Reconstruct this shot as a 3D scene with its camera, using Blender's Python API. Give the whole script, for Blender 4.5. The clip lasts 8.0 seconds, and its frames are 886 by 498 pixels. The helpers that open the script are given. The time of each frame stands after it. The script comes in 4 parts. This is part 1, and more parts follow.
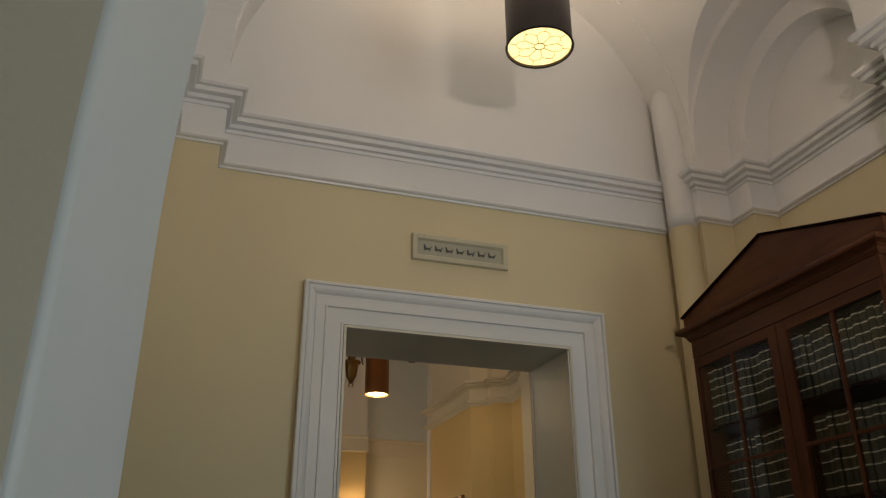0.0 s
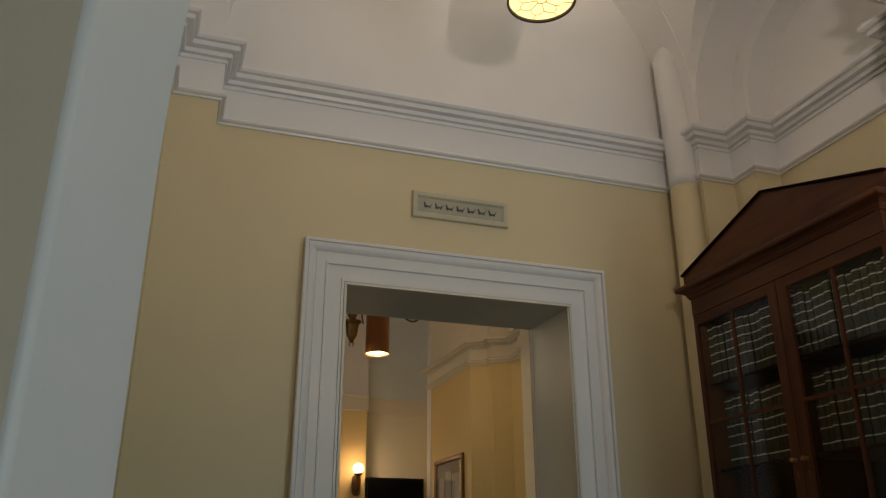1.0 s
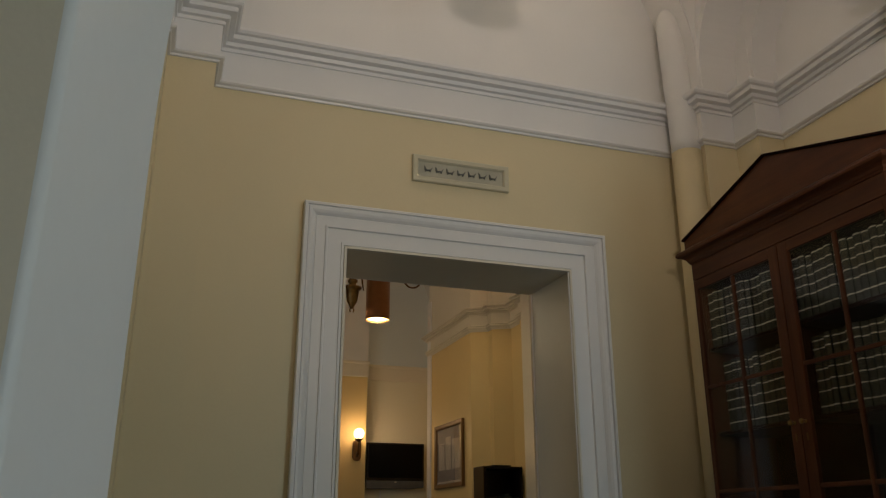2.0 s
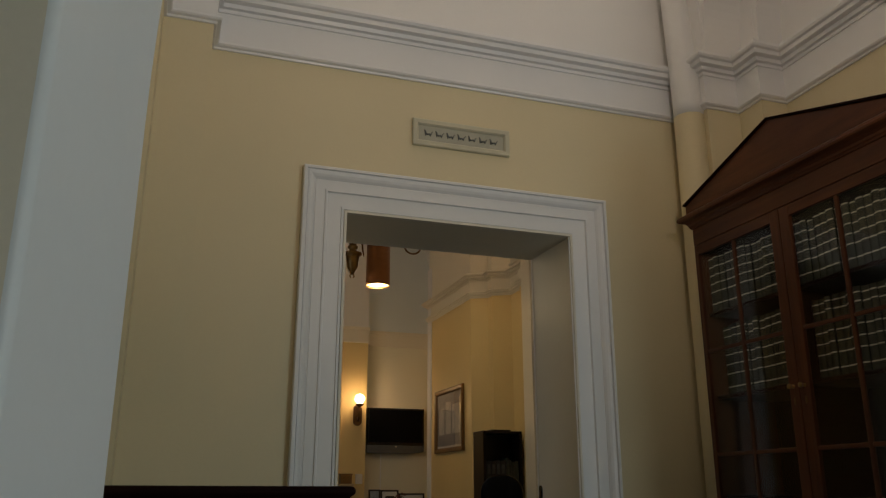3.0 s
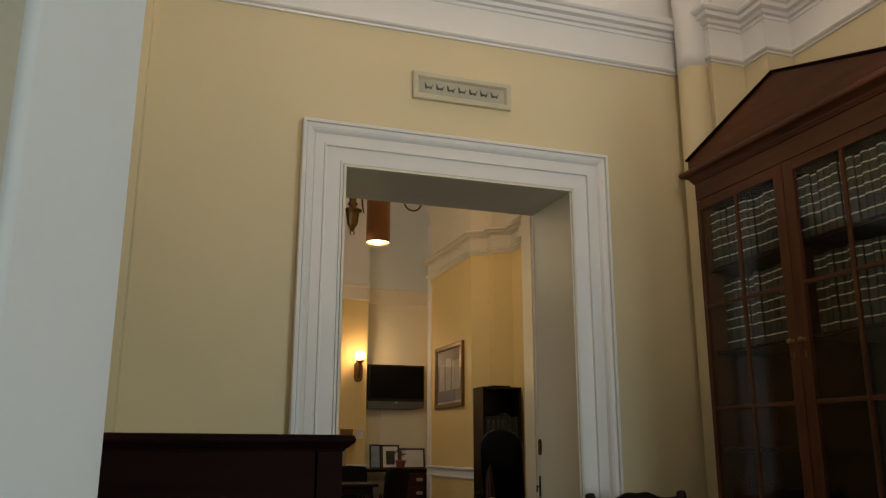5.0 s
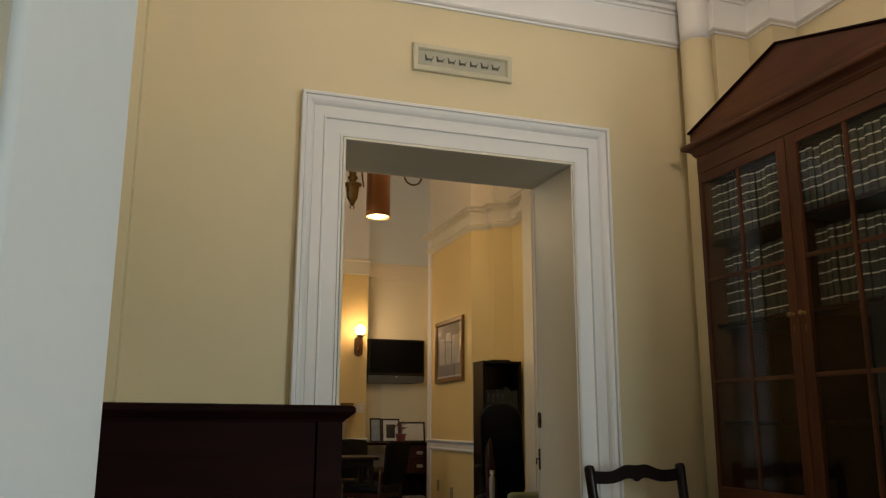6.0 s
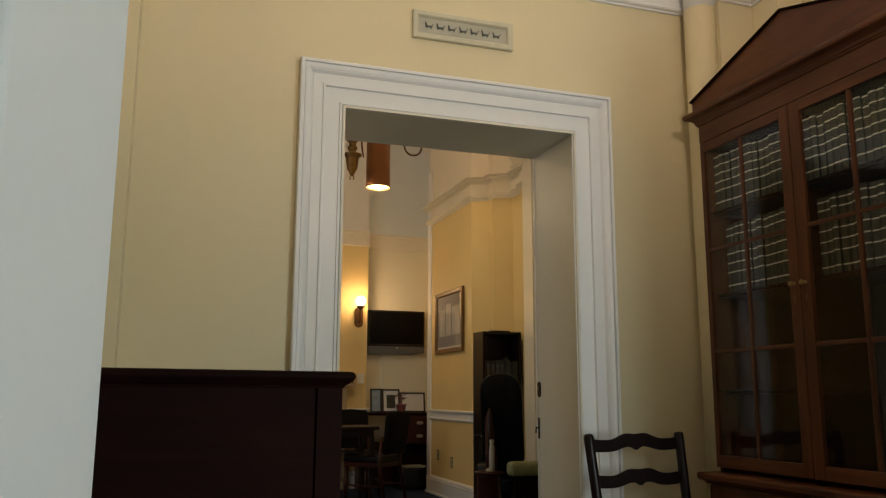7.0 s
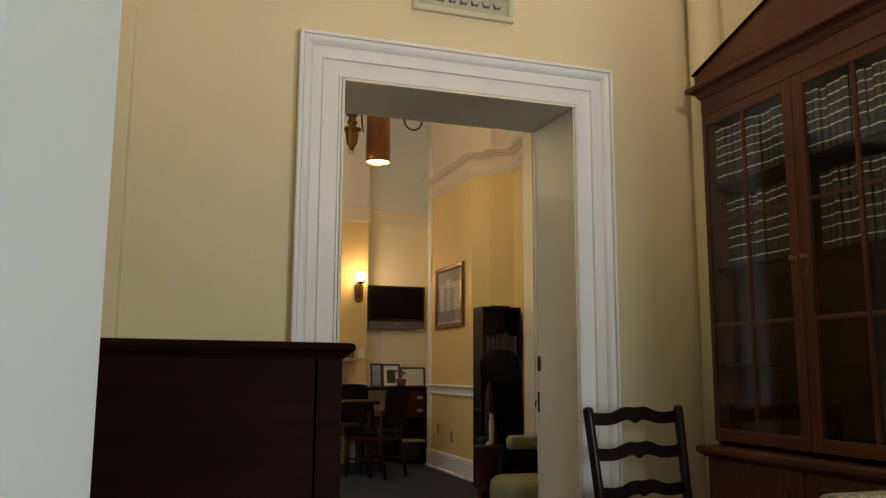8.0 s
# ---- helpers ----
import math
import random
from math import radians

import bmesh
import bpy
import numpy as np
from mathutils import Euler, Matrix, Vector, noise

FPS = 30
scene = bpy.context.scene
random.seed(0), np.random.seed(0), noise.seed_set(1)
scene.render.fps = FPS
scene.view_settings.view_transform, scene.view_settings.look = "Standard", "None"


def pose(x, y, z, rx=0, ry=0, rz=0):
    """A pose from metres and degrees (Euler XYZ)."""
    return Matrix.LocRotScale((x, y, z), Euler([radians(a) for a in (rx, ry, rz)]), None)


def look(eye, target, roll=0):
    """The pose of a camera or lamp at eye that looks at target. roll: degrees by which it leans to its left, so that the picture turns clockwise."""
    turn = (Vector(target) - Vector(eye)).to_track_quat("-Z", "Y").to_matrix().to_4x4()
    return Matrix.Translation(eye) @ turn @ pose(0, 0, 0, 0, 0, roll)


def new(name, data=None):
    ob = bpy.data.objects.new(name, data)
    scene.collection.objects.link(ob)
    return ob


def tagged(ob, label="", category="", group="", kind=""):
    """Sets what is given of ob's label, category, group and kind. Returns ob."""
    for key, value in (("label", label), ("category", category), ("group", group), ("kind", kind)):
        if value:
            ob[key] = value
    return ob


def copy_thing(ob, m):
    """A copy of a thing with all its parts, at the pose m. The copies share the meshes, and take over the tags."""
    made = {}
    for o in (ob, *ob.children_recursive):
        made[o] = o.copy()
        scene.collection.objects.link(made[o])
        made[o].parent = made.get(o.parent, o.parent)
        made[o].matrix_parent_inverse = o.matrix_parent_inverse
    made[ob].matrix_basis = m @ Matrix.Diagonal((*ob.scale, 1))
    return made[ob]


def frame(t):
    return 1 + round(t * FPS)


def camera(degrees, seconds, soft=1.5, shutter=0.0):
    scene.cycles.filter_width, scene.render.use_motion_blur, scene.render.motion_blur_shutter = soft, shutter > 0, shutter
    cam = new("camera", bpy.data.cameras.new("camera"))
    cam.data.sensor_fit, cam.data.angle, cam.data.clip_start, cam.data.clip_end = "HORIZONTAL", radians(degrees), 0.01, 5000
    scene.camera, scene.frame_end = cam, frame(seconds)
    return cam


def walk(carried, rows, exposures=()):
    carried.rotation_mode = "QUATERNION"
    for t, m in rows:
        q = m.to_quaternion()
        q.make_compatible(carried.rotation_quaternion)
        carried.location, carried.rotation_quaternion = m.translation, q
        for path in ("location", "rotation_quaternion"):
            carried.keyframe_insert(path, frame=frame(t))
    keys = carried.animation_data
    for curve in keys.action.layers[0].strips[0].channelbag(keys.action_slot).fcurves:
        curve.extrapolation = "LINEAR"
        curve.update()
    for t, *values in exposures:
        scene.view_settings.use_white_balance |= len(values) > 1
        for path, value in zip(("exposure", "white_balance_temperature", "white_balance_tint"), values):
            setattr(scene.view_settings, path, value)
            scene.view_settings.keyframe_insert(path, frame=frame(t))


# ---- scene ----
cam = camera(56.8, 8.0, soft=1.25)
walk(cam, [
    (0.0, pose(-0.0425, -4.1256, 1.2350, 113.489, 0.164, -18.699)),
    (0.5, pose(-0.0400, -4.1182, 1.2170, 112.094, 0.163, -18.699)),
    (1.0, pose(-0.0362, -4.1069, 1.2065, 110.939, 0.113, -18.699)),
    (1.5, pose(-0.0325, -4.0960, 1.1959, 109.908, 0.083, -18.699)),
    (3.0, pose(-0.0229, -4.0678, 1.1730, 106.537, 0.001, -18.699)),
    (3.5, pose(-0.0210, -4.0620, 1.1679, 105.689, -0.024, -18.699)),
    (4.0, pose(-0.0192, -4.0568, 1.1646, 105.021, -0.038, -18.699)),
    (4.5, pose(-0.0171, -4.0504, 1.1589, 104.412, -0.056, -18.699)),
    (6.0, pose(-0.0092, -4.0273, 1.1441, 102.017, -0.160, -18.699)),
    (6.5, pose(-0.0080, -4.0236, 1.1375, 101.070, -0.170, -18.699)),
    (7.0, pose(-0.0037, -4.0109, 1.1313, 100.099, -0.193, -18.699)),
    (7.5, pose(-0.0020, -4.0060, 1.1258, 99.249, -0.198, -18.699)),
    (8.0, pose(0.0000, -4.0000, 1.1200, 98.452, -0.254, -18.699)),
], exposures=[(t, e, k, 16) for t, e, k in ((0.0, -1.02, 6980), (1.5, -1.07, 6980), (3.0, -1.14, 7030), (3.7, -1.14, 7080), (4.7, -0.58, 7200), (5.9, -0.25, 7260), (8.0, -0.04, 7380))])

# ---- daylight and sky ----
world = bpy.data.worlds.new("sky")
scene.world = world
world.use_nodes = True
sky = world.node_tree.nodes.new("ShaderNodeTexSky")
sky.sky_type, sky.sun_disc, sky.sun_elevation, sky.sun_rotation = "NISHITA", False, radians(40), radians(200)
world.node_tree.links.new(sky.outputs[0], world.node_tree.nodes["Background"].inputs[0])
world.node_tree.nodes["Background"].inputs[1].default_value = 0.1


def lamp(name, kind, m, power, color, size=0.1, size_y=None):
    data = bpy.data.lights.new(name, kind)
    data.energy, data.color = power, color
    if kind == "AREA":
        data.size = size
        if size_y:
            data.shape, data.size_y = "RECTANGLE", size_y
    else:
        data.shadow_soft_size = size
    ob = new(name, data)
    ob.matrix_world = m
    return ob


DAY, WARM, PALE = (0.71, 0.93, 1.0), (1.0, 0.74, 0.45), (1.0, 0.92, 0.83)
lamp("window_light", "AREA", look((3.5, -5.86, 1.5), (-0.3, -2.6, 1.2)), 104, DAY, 1.4, 2.0)
uplighter = lamp("uplighter_light", "AREA", look((1.155, -3.96, 2.62), (1.7, -1.5, 5.3)), 35, PALE, 0.16)
uplighter.data.spread = radians(135)
lamp("office_window_light", "AREA", look((-2.45, 1.55, 2.1), (2.9, 6.0, 2.6)), 27, (0.62, 0.86, 1.0), 1.7, 2.4)
lamp("pendant_lamp_light", "POINT", pose(1.5, -1.10, 4.335), 78, (1.0, 0.83, 0.61), 0.07)
lamp("chandelier_light", "POINT", pose(1.805, 3.26, 3.66), 25, WARM, 0.05)
lamp("chandelier_light", "POINT", pose(1.305, 3.26, 3.66), 25, WARM, 0.05)
for x in (1.305, 1.805):
    lamp("chandelier_downlight", "POINT", pose(x, 3.26, 3.025), 17, (1.0, 0.81, 0.48), 0.03)
lamp("sconce_light", "POINT", pose(2.315, 6.09, 2.295), 9, (1.0, 0.66, 0.35), 0.055)


# ---- materials ----
def material(name, color, rough=0.6, metal=0.0, vary=0.06, scale=3.0, bump=0.0, bump_scale=60.0, spec=0.5, second=None, piece=0.0):
    """Paint, wood or metal with slow stains, fine grain and relief. second: a colour that the slow noise mixes in. piece: spread from object to object."""
    mat = bpy.data.materials.new(name)
    mat.use_nodes = True
    nt = mat.node_tree
    N, L = nt.nodes, nt.links
    b = N["Principled BSDF"]
    b.inputs["Roughness"].default_value, b.inputs["Metallic"].default_value = rough, metal
    b.inputs["Specular IOR Level"].default_value = spec
    co = N.new("ShaderNodeTexCoord")
    slow = N.new("ShaderNodeTexNoise")
    slow.inputs["Scale"].default_value, slow.inputs["Detail"].default_value = scale, 5
    L.new(co.outputs["Object"], slow.inputs["Vector"])
    fine = N.new("ShaderNodeTexNoise")
    fine.inputs["Scale"].default_value, fine.inputs["Detail"].default_value = bump_scale, 4
    L.new(co.outputs["Object"], fine.inputs["Vector"])
    mix = N.new("ShaderNodeMix")
    mix.data_type = "RGBA"
    other = second or tuple(c * (1 - 2.5 * vary) for c in color)
    mix.inputs["A"].default_value, mix.inputs["B"].default_value = (*color, 1), (*other, 1)
    ramp = N.new("ShaderNodeMapRange")
    ramp.inputs["From Min"].default_value, ramp.inputs["From Max"].default_value = 0.35, 0.75
    L.new(slow.outputs["Fac"], ramp.inputs["Value"])
    L.new(ramp.outputs["Result"], mix.inputs["Factor"])
    hsv = N.new("ShaderNodeHueSaturation")
    val = N.new("ShaderNodeMapRange")
    val.inputs["To Min"].default_value, val.inputs["To Max"].default_value = 1 - vary, 1 + vary
    L.new(fine.outputs["Fac"], val.inputs["Value"])
    last = val.outputs["Result"]
    if piece:
        info = N.new("ShaderNodeObjectInfo")
        pr = N.new("ShaderNodeMapRange")
        pr.inputs["To Min"].default_value, pr.inputs["To Max"].default_value = 1 - piece, 1 + piece
        L.new(info.outputs["Random"], pr.inputs["Value"])
        mul = N.new("ShaderNodeMath")
        mul.operation = "MULTIPLY"
        L.new(last, mul.inputs[0])
        L.new(pr.outputs["Result"], mul.inputs[1])
        last = mul.outputs[0]
    L.new(last, hsv.inputs["Value"])
    L.new(mix.outputs["Result"], hsv.inputs["Color"])
    L.new(hsv.outputs["Color"], b.inputs["Base Color"])
    rr = N.new("ShaderNodeMapRange")
    rr.inputs["To Min"].default_value, rr.inputs["To Max"].default_value = max(0.02, rough - 0.06), min(1, rough + 0.06)
    L.new(slow.outputs["Fac"], rr.inputs["Value"])
    L.new(rr.outputs["Result"], b.inputs["Roughness"])
    if bump:
        bp = N.new("ShaderNodeBump")
        bp.inputs["Strength"].default_value, bp.inputs["Distance"].default_value = bump, 0.004
        L.new(fine.outputs["Fac"], bp.inputs["Height"])
        L.new(bp.outputs["Normal"], b.inputs["Normal"])
    return mat


def wood(name, color, dark, rough=0.35, stretch=(1, 1, 0.08), scale=26.0, spec=0.22):
    """Wood with grain drawn out along one axis."""
    mat = material(name, color, rough, vary=0.05, scale=1.7, second=dark, spec=spec)
    nt = mat.node_tree
    N, L = nt.nodes, nt.links
    co = N.new("ShaderNodeTexCoord")
    mp = N.new("ShaderNodeMapping")
    mp.inputs["Scale"].default_value = stretch
    L.new(co.outputs["Object"], mp.inputs["Vector"])
    g = N.new("ShaderNodeTexNoise")
    g.inputs["Scale"].default_value, g.inputs["Detail"].default_value, g.inputs["Distortion"].default_value = scale, 6, 0.6
    L.new(mp.outputs["Vector"], g.inputs["Vector"])
    b = N["Principled BSDF"]
    src = b.inputs["Base Color"].links[0].from_socket
    mix = N.new("ShaderNodeMix")
    mix.data_type = "RGBA"
    mix.blend_type = "MULTIPLY"
    mix.inputs["Factor"].default_value = 0.75
    r = N.new("ShaderNodeMapRange")
    r.inputs["From Min"].default_value, r.inputs["From Max"].default_value = 0.3, 0.7
    r.inputs["To Min"].default_value, r.inputs["To Max"].default_value = 0.5, 1.15
    L.new(g.outputs["Fac"], r.inputs["Value"])
    L.new(src, mix.inputs["A"])
    L.new(r.outputs["Result"], mix.inputs["B"])
    L.new(mix.outputs["Result"], b.inputs["Base Color"])
    bp = N.new("ShaderNodeBump")
    bp.inputs["Strength"].default_value, bp.inputs["Distance"].default_value = 0.15, 0.002
    L.new(g.outputs["Fac"], bp.inputs["Height"])
    L.new(bp.outputs["Normal"], b.inputs["Normal"])
    return mat


def glow(name, color, strength, rough=0.4):
    mat = bpy.data.materials.new(name)
    mat.use_nodes = True
    b = mat.node_tree.nodes["Principled BSDF"]
    b.inputs["Base Color"].default_value = (*color, 1)
    b.inputs["Emission Color"].default_value = (*color, 1)
    b.inputs["Emission Strength"].default_value = strength
    b.inputs["Roughness"].default_value = rough
    return mat


def glass_material(name, tint=(1, 1, 1), rough=0.02):
    mat = bpy.data.materials.new(name)
    mat.use_nodes = True
    nt = mat.node_tree
    nt.nodes.remove(nt.nodes["Principled BSDF"])
    clear = nt.nodes.new("ShaderNodeBsdfTransparent")
    clear.inputs["Color"].default_value = (*tint, 1)
    shine = nt.nodes.new("ShaderNodeBsdfGlossy")
    shine.inputs["Roughness"].default_value = rough
    lw = nt.nodes.new("ShaderNodeLayerWeight")
    lw.inputs["Blend"].default_value = 0.5
    pw = nt.nodes.new("ShaderNodeMath")
    pw.operation = "POWER"
    pw.inputs[1].default_value = 5
    nt.links.new(lw.outputs["Facing"], pw.inputs[0])
    fr = nt.nodes.new("ShaderNodeMath")
    fr.operation = "MULTIPLY_ADD"
    fr.inputs[1].default_value, fr.inputs[2].default_value = 0.9, 0.025
    nt.links.new(pw.outputs[0], fr.inputs[0])
    mx = nt.nodes.new("ShaderNodeMixShader")
    nt.links.new(fr.outputs[0], mx.inputs[0])
    nt.links.new(clear.outputs[0], mx.inputs[1])
    nt.links.new(shine.outputs[0], mx.inputs[2])
    nt.links.new(mx.outputs[0], nt.nodes["Material Output"].inputs["Surface"])
    return mat


M_YELLOW = material("yellow_wall_paint", (0.715, 0.603, 0.383), 0.5, vary=0.022, scale=1.1, bump=0.10, bump_scale=70)
M_WHITE = material("white_wall_paint", (0.78, 0.76, 0.73), 0.55, vary=0.02, scale=1.1, bump=0.1, bump_scale=90)
M_TRIM = material("white_gloss_trim", (0.80, 0.785, 0.77), 0.30, vary=0.012, scale=2.0, bump=0.04, bump_scale=18, spec=0.35)
# blue-grey carpet, its blue raised to stand for window daylight on the floor
M_CARPET = material("blue_grey_carpet", (0.017, 0.034, 0.085), 0.95, vary=0.2, scale=6, bump=0.8, bump_scale=400)
M_MAHOGANY = wood("mahogany", (0.130, 0.0425, 0.0165), (0.080, 0.0245, 0.0100), 0.36)
M_MAHOGANY_Y = wood("mahogany_level_grain", (0.130, 0.0425, 0.0165), (0.080, 0.0245, 0.0100), 0.36, (1, 0.08, 1))
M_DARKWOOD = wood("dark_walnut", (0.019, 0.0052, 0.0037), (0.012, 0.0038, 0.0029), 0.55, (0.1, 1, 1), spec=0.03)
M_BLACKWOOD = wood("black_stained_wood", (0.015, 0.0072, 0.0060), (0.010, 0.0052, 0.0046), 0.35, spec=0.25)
M_GOLD = material("deep_yellow_wall_paint", (0.76, 0.570, 0.265), 0.5, vary=0.022, scale=1.1, bump=0.10, bump_scale=70)
# white wall paint with the bluish cast of window daylight put into its colour
M_DAYLIT = material("daylight_cast_white_paint", (0.70, 0.75, 0.76), 0.55, vary=0.02, scale=1.1, bump=0.1, bump_scale=90)
M_PALE = material("pale_cream_wall_paint", (0.76, 0.72, 0.58), 0.55, vary=0.02, scale=1.2, bump=0.1, bump_scale=80)
M_REVEAL = material("white_reveal_paint", (0.84, 0.86, 0.86), 0.42, vary=0.015, scale=1.5, bump=0.05, bump_scale=30, spec=0.35)
# the lining's cream; on the office's upper whites it stands for warm bounce light
M_LINING = material("cream_lining_paint", (0.76, 0.70, 0.58), 0.40, vary=0.02, scale=1.6, bump=0.05, bump_scale=30, spec=0.35)
M_BEIGE = material("beige_wall_paint", (0.86, 0.78, 0.63), 0.55, vary=0.03, scale=1.2, bump=0.1, bump_scale=80)
M_BRASS = material("aged_brass", (0.36, 0.23, 0.09), 0.32, 1.0, vary=0.1, scale=20)
M_BRONZE = material("bronze", (0.20, 0.11, 0.05), 0.4, 0.9, vary=0.1, scale=20)
M_COPPER = material("copper_lampshade", (0.34, 0.14, 0.050), 0.38, 0.6, vary=0.06, scale=8)
M_SHADE = material("dark_brown_lampshade", (0.030, 0.020, 0.017), 0.5, 0.2, vary=0.08, scale=12)
M_BLACK = material("black_plastic", (0.008, 0.008, 0.009), 0.25, vary=0.1, scale=10)
M_LEATHER = material("black_leather", (0.0045, 0.0045, 0.0055), 0.34, spec=0.2, vary=0.15, scale=9, bump=0.3, bump_scale=120)
M_SHELL = material("glossy_black_shell", (0.003, 0.003, 0.0035), 0.2, vary=0.1, scale=10, spec=0.2)
M_GLASS = glass_material("cabinet_glass")

# ---- building helpers ----
def part(name, bm, mat, parent=None, label="", smooth=False):
    """Links a bmesh as one mesh object, under a thing or a part where given."""
    bmesh.ops.recalc_face_normals(bm, faces=bm.faces)
    me = bpy.data.meshes.new(name)
    bm.to_mesh(me)
    bm.free()
    for m in mat if isinstance(mat, (list, tuple)) else (mat,):
        me.materials.append(m)
    if smooth:
        for p in me.polygons:
            p.use_smooth = True
    ob = new(name, me)
    ob.parent = parent
    if label:
        tagged(ob, label)
    return ob


def thing(name, m, label, category, group="", kind=""):
    ob = new(name)
    ob.matrix_basis = m
    ob.empty_display_size = 0.1
    return tagged(ob, label, category, group, kind)


def add_box(bm, x0, x1, y0, y1, z0, z1, bevel=0.0, mat_index=0, m=None):
    """Adds a box with rounded edges to bm."""
    tmp = bmesh.new()
    bmesh.ops.create_cube(tmp, size=1)
    for v in tmp.verts:
        v.co = Vector((x0 + (v.co.x + 0.5) * (x1 - x0), y0 + (v.co.y + 0.5) * (y1 - y0), z0 + (v.co.z + 0.5) * (z1 - z0)))
    if bevel:
        bmesh.ops.bevel(tmp, geom=tmp.edges[:], offset=bevel, segments=2, affect="EDGES", profile=0.5)
    merge(bm, tmp, mat_index, m)
    return bm


def merge(bm, tmp, mat_index=0, m=None):
    if m is not None:
        tmp.transform(m)
    for f in tmp.faces:
        f.material_index = mat_index
    me = bpy.data.meshes.new("scratch")
    tmp.to_mesh(me)
    tmp.free()
    bm.from_mesh(me)
    bpy.data.meshes.remove(me)


def box(x0, x1, y0, y1, z0, z1, bevel=0.0):
    return add_box(bmesh.new(), x0, x1, y0, y1, z0, z1, bevel)


def prism(bm, poly, z0, z1, mat_index=0):
    """Adds an upright prism over a plan polygon."""
    a = [bm.verts.new((x, y, z0)) for x, y in poly]
    b = [bm.verts.new((x, y, z1)) for x, y in poly]
    fs = [bm.faces.new(a), bm.faces.new(b)]
    n = len(poly)
    for i in range(n):
        fs.append(bm.faces.new((a[i], a[(i + 1) % n], b[(i + 1) % n], b[i])))
    for f in fs:
        f.material_index = mat_index
    return bm


def lathe(bm, profile, segs=32, m=None, mat_index=0):
    """Adds a turned shape: profile of (radius, z)."""
    tmp = bmesh.new()
    rings = []
    for r, z in profile:
        rings.append([tmp.verts.new((max(r, 1e-4) * math.cos(2 * math.pi * k / segs), max(r, 1e-4) * math.sin(2 * math.pi * k / segs), z)) for k in range(segs)])
    for a, b in zip(rings, rings[1:]):
        for k in range(segs):
            tmp.faces.new((a[k], a[(k + 1) % segs], b[(k + 1) % segs], b[k]))
    for ring in (rings[0], rings[-1]):
        tmp.faces.new(ring)
    merge(bm, tmp, mat_index, m)
    return bm


def sweep(bm, profile, path, closed=False, mat_index=0):
    """Sweeps a moulding profile of (out, z) along a plan path; out points to the right of the path. Mitred at the corners."""
    n = len(path)
    pts = [Vector(p) for p in path]
    rings = []
    for i in range(n):
        def normal(a, b):
            d = (b - a).normalized()
            return Vector((d.y, -d.x))
        if not closed and i == 0:
            off = normal(pts[0], pts[1])
        elif not closed and i == n - 1:
            off = normal(pts[-2], pts[-1])
        else:
            n1, n2 = normal(pts[i - 1], pts[i]), normal(pts[i], pts[(i + 1) % n])
            off = (n1 + n2) / (1 + n1.dot(n2))
        rings.append([bm.verts.new((pts[i].x + off.x * o, pts[i].y + off.y * o, z)) for o, z in profile])
    k = len(profile)
    for i in range(n if closed else n - 1):
        a, b = rings[i], rings[(i + 1) % n]
        for j in range(k):
            bm.faces.new((a[j], a[(j + 1) % k], b[(j + 1) % k], b[j])).material_index = mat_index
    if not closed:
        bm.faces.new(rings[0])
        bm.faces.new(rings[-1])
    return bm


def tube(bm, pts, radius, segs=10, mat_index=0):
    """Adds a round bar along points; radius may be a list."""
    pts = [Vector(p) for p in pts]
    rs = radius if isinstance(radius, (list, tuple)) else [radius] * len(pts)
    rings = []
    up = Vector((0.31, 0.22, 0.93)).normalized()
    for i, p in enumerate(pts):
        d = (pts[min(i + 1, len(pts) - 1)] - pts[max(i - 1, 0)]).normalized()
        u = d.cross(up).normalized()
        w = d.cross(u)
        rings.append([bm.verts.new(p + rs[i] * (u * math.cos(2 * math.pi * k / segs) + w * math.sin(2 * math.pi * k / segs))) for k in range(segs)])
    for a, b in zip(rings, rings[1:]):
        for k in range(segs):
            bm.faces.new((a[k], a[(k + 1) % segs], b[(k + 1) % segs], b[k])).material_index = mat_index
    bm.faces.new(rings[0]).material_index = mat_index
    bm.faces.new(rings[-1]).material_index = mat_index
    return bm


def arch_slab(bm, c, r, spring, half, top, d0, d1, axis, segs=40):
    """A slab with an arched opening. axis "y": it spans x and is thick in y; axis "x": it spans y and is thick in x."""
    def at(s, d, z):
        return bm.verts.new((s, d, z)) if axis == "y" else bm.verts.new((d, s, z))
    inner = [(c - r, spring - 0.14)] + [(c - r * math.cos(math.pi * k / segs), spring + r * math.sin(math.pi * k / segs)) for k in range(segs + 1)] + [(c + r, spring - 0.14)]
    outer = [(c - half, spring - 0.14)] + [(c - half + 2 * half * k / segs, top) for k in range(segs + 1)] + [(c + half, spring - 0.14)]
    cols = []
    for (si, zi), (so, zo) in zip(inner, outer):
        cols.append((at(si, d0, zi), at(so, d0, zo), at(so, d1, zo), at(si, d1, zi)))
    for a, b in zip(cols, cols[1:]):
        for k in range(4):
            bm.faces.new((a[k], a[(k + 1) % 4], b[(k + 1) % 4], b[k]))
    bm.faces.new(cols[0])
    bm.faces.new(cols[-1])
    return bm


def solid(name, polys, zs, mats, kind="structure", label="", smooth=False):
    """A piece of wall from plan polygons, painted in bands: zs has one more entry than mats."""
    bm = bmesh.new()
    for poly in polys:
        for i in range(len(mats)):
            prism(bm, poly, zs[i], zs[i + 1], i)
    return tagged(part(name, bm, mats), label, "wall", kind=kind)


def rect(x0, x1, y0, y1):
    return [(x0, y0), (x1, y0), (x1, y1), (x0, y1)]


# ---- setting: the vaulted hall ----
SPLIT, TOP = 3.46, 5.7
BANDS, PAINT = (0.0, SPLIT, TOP), (M_YELLOW, M_WHITE)
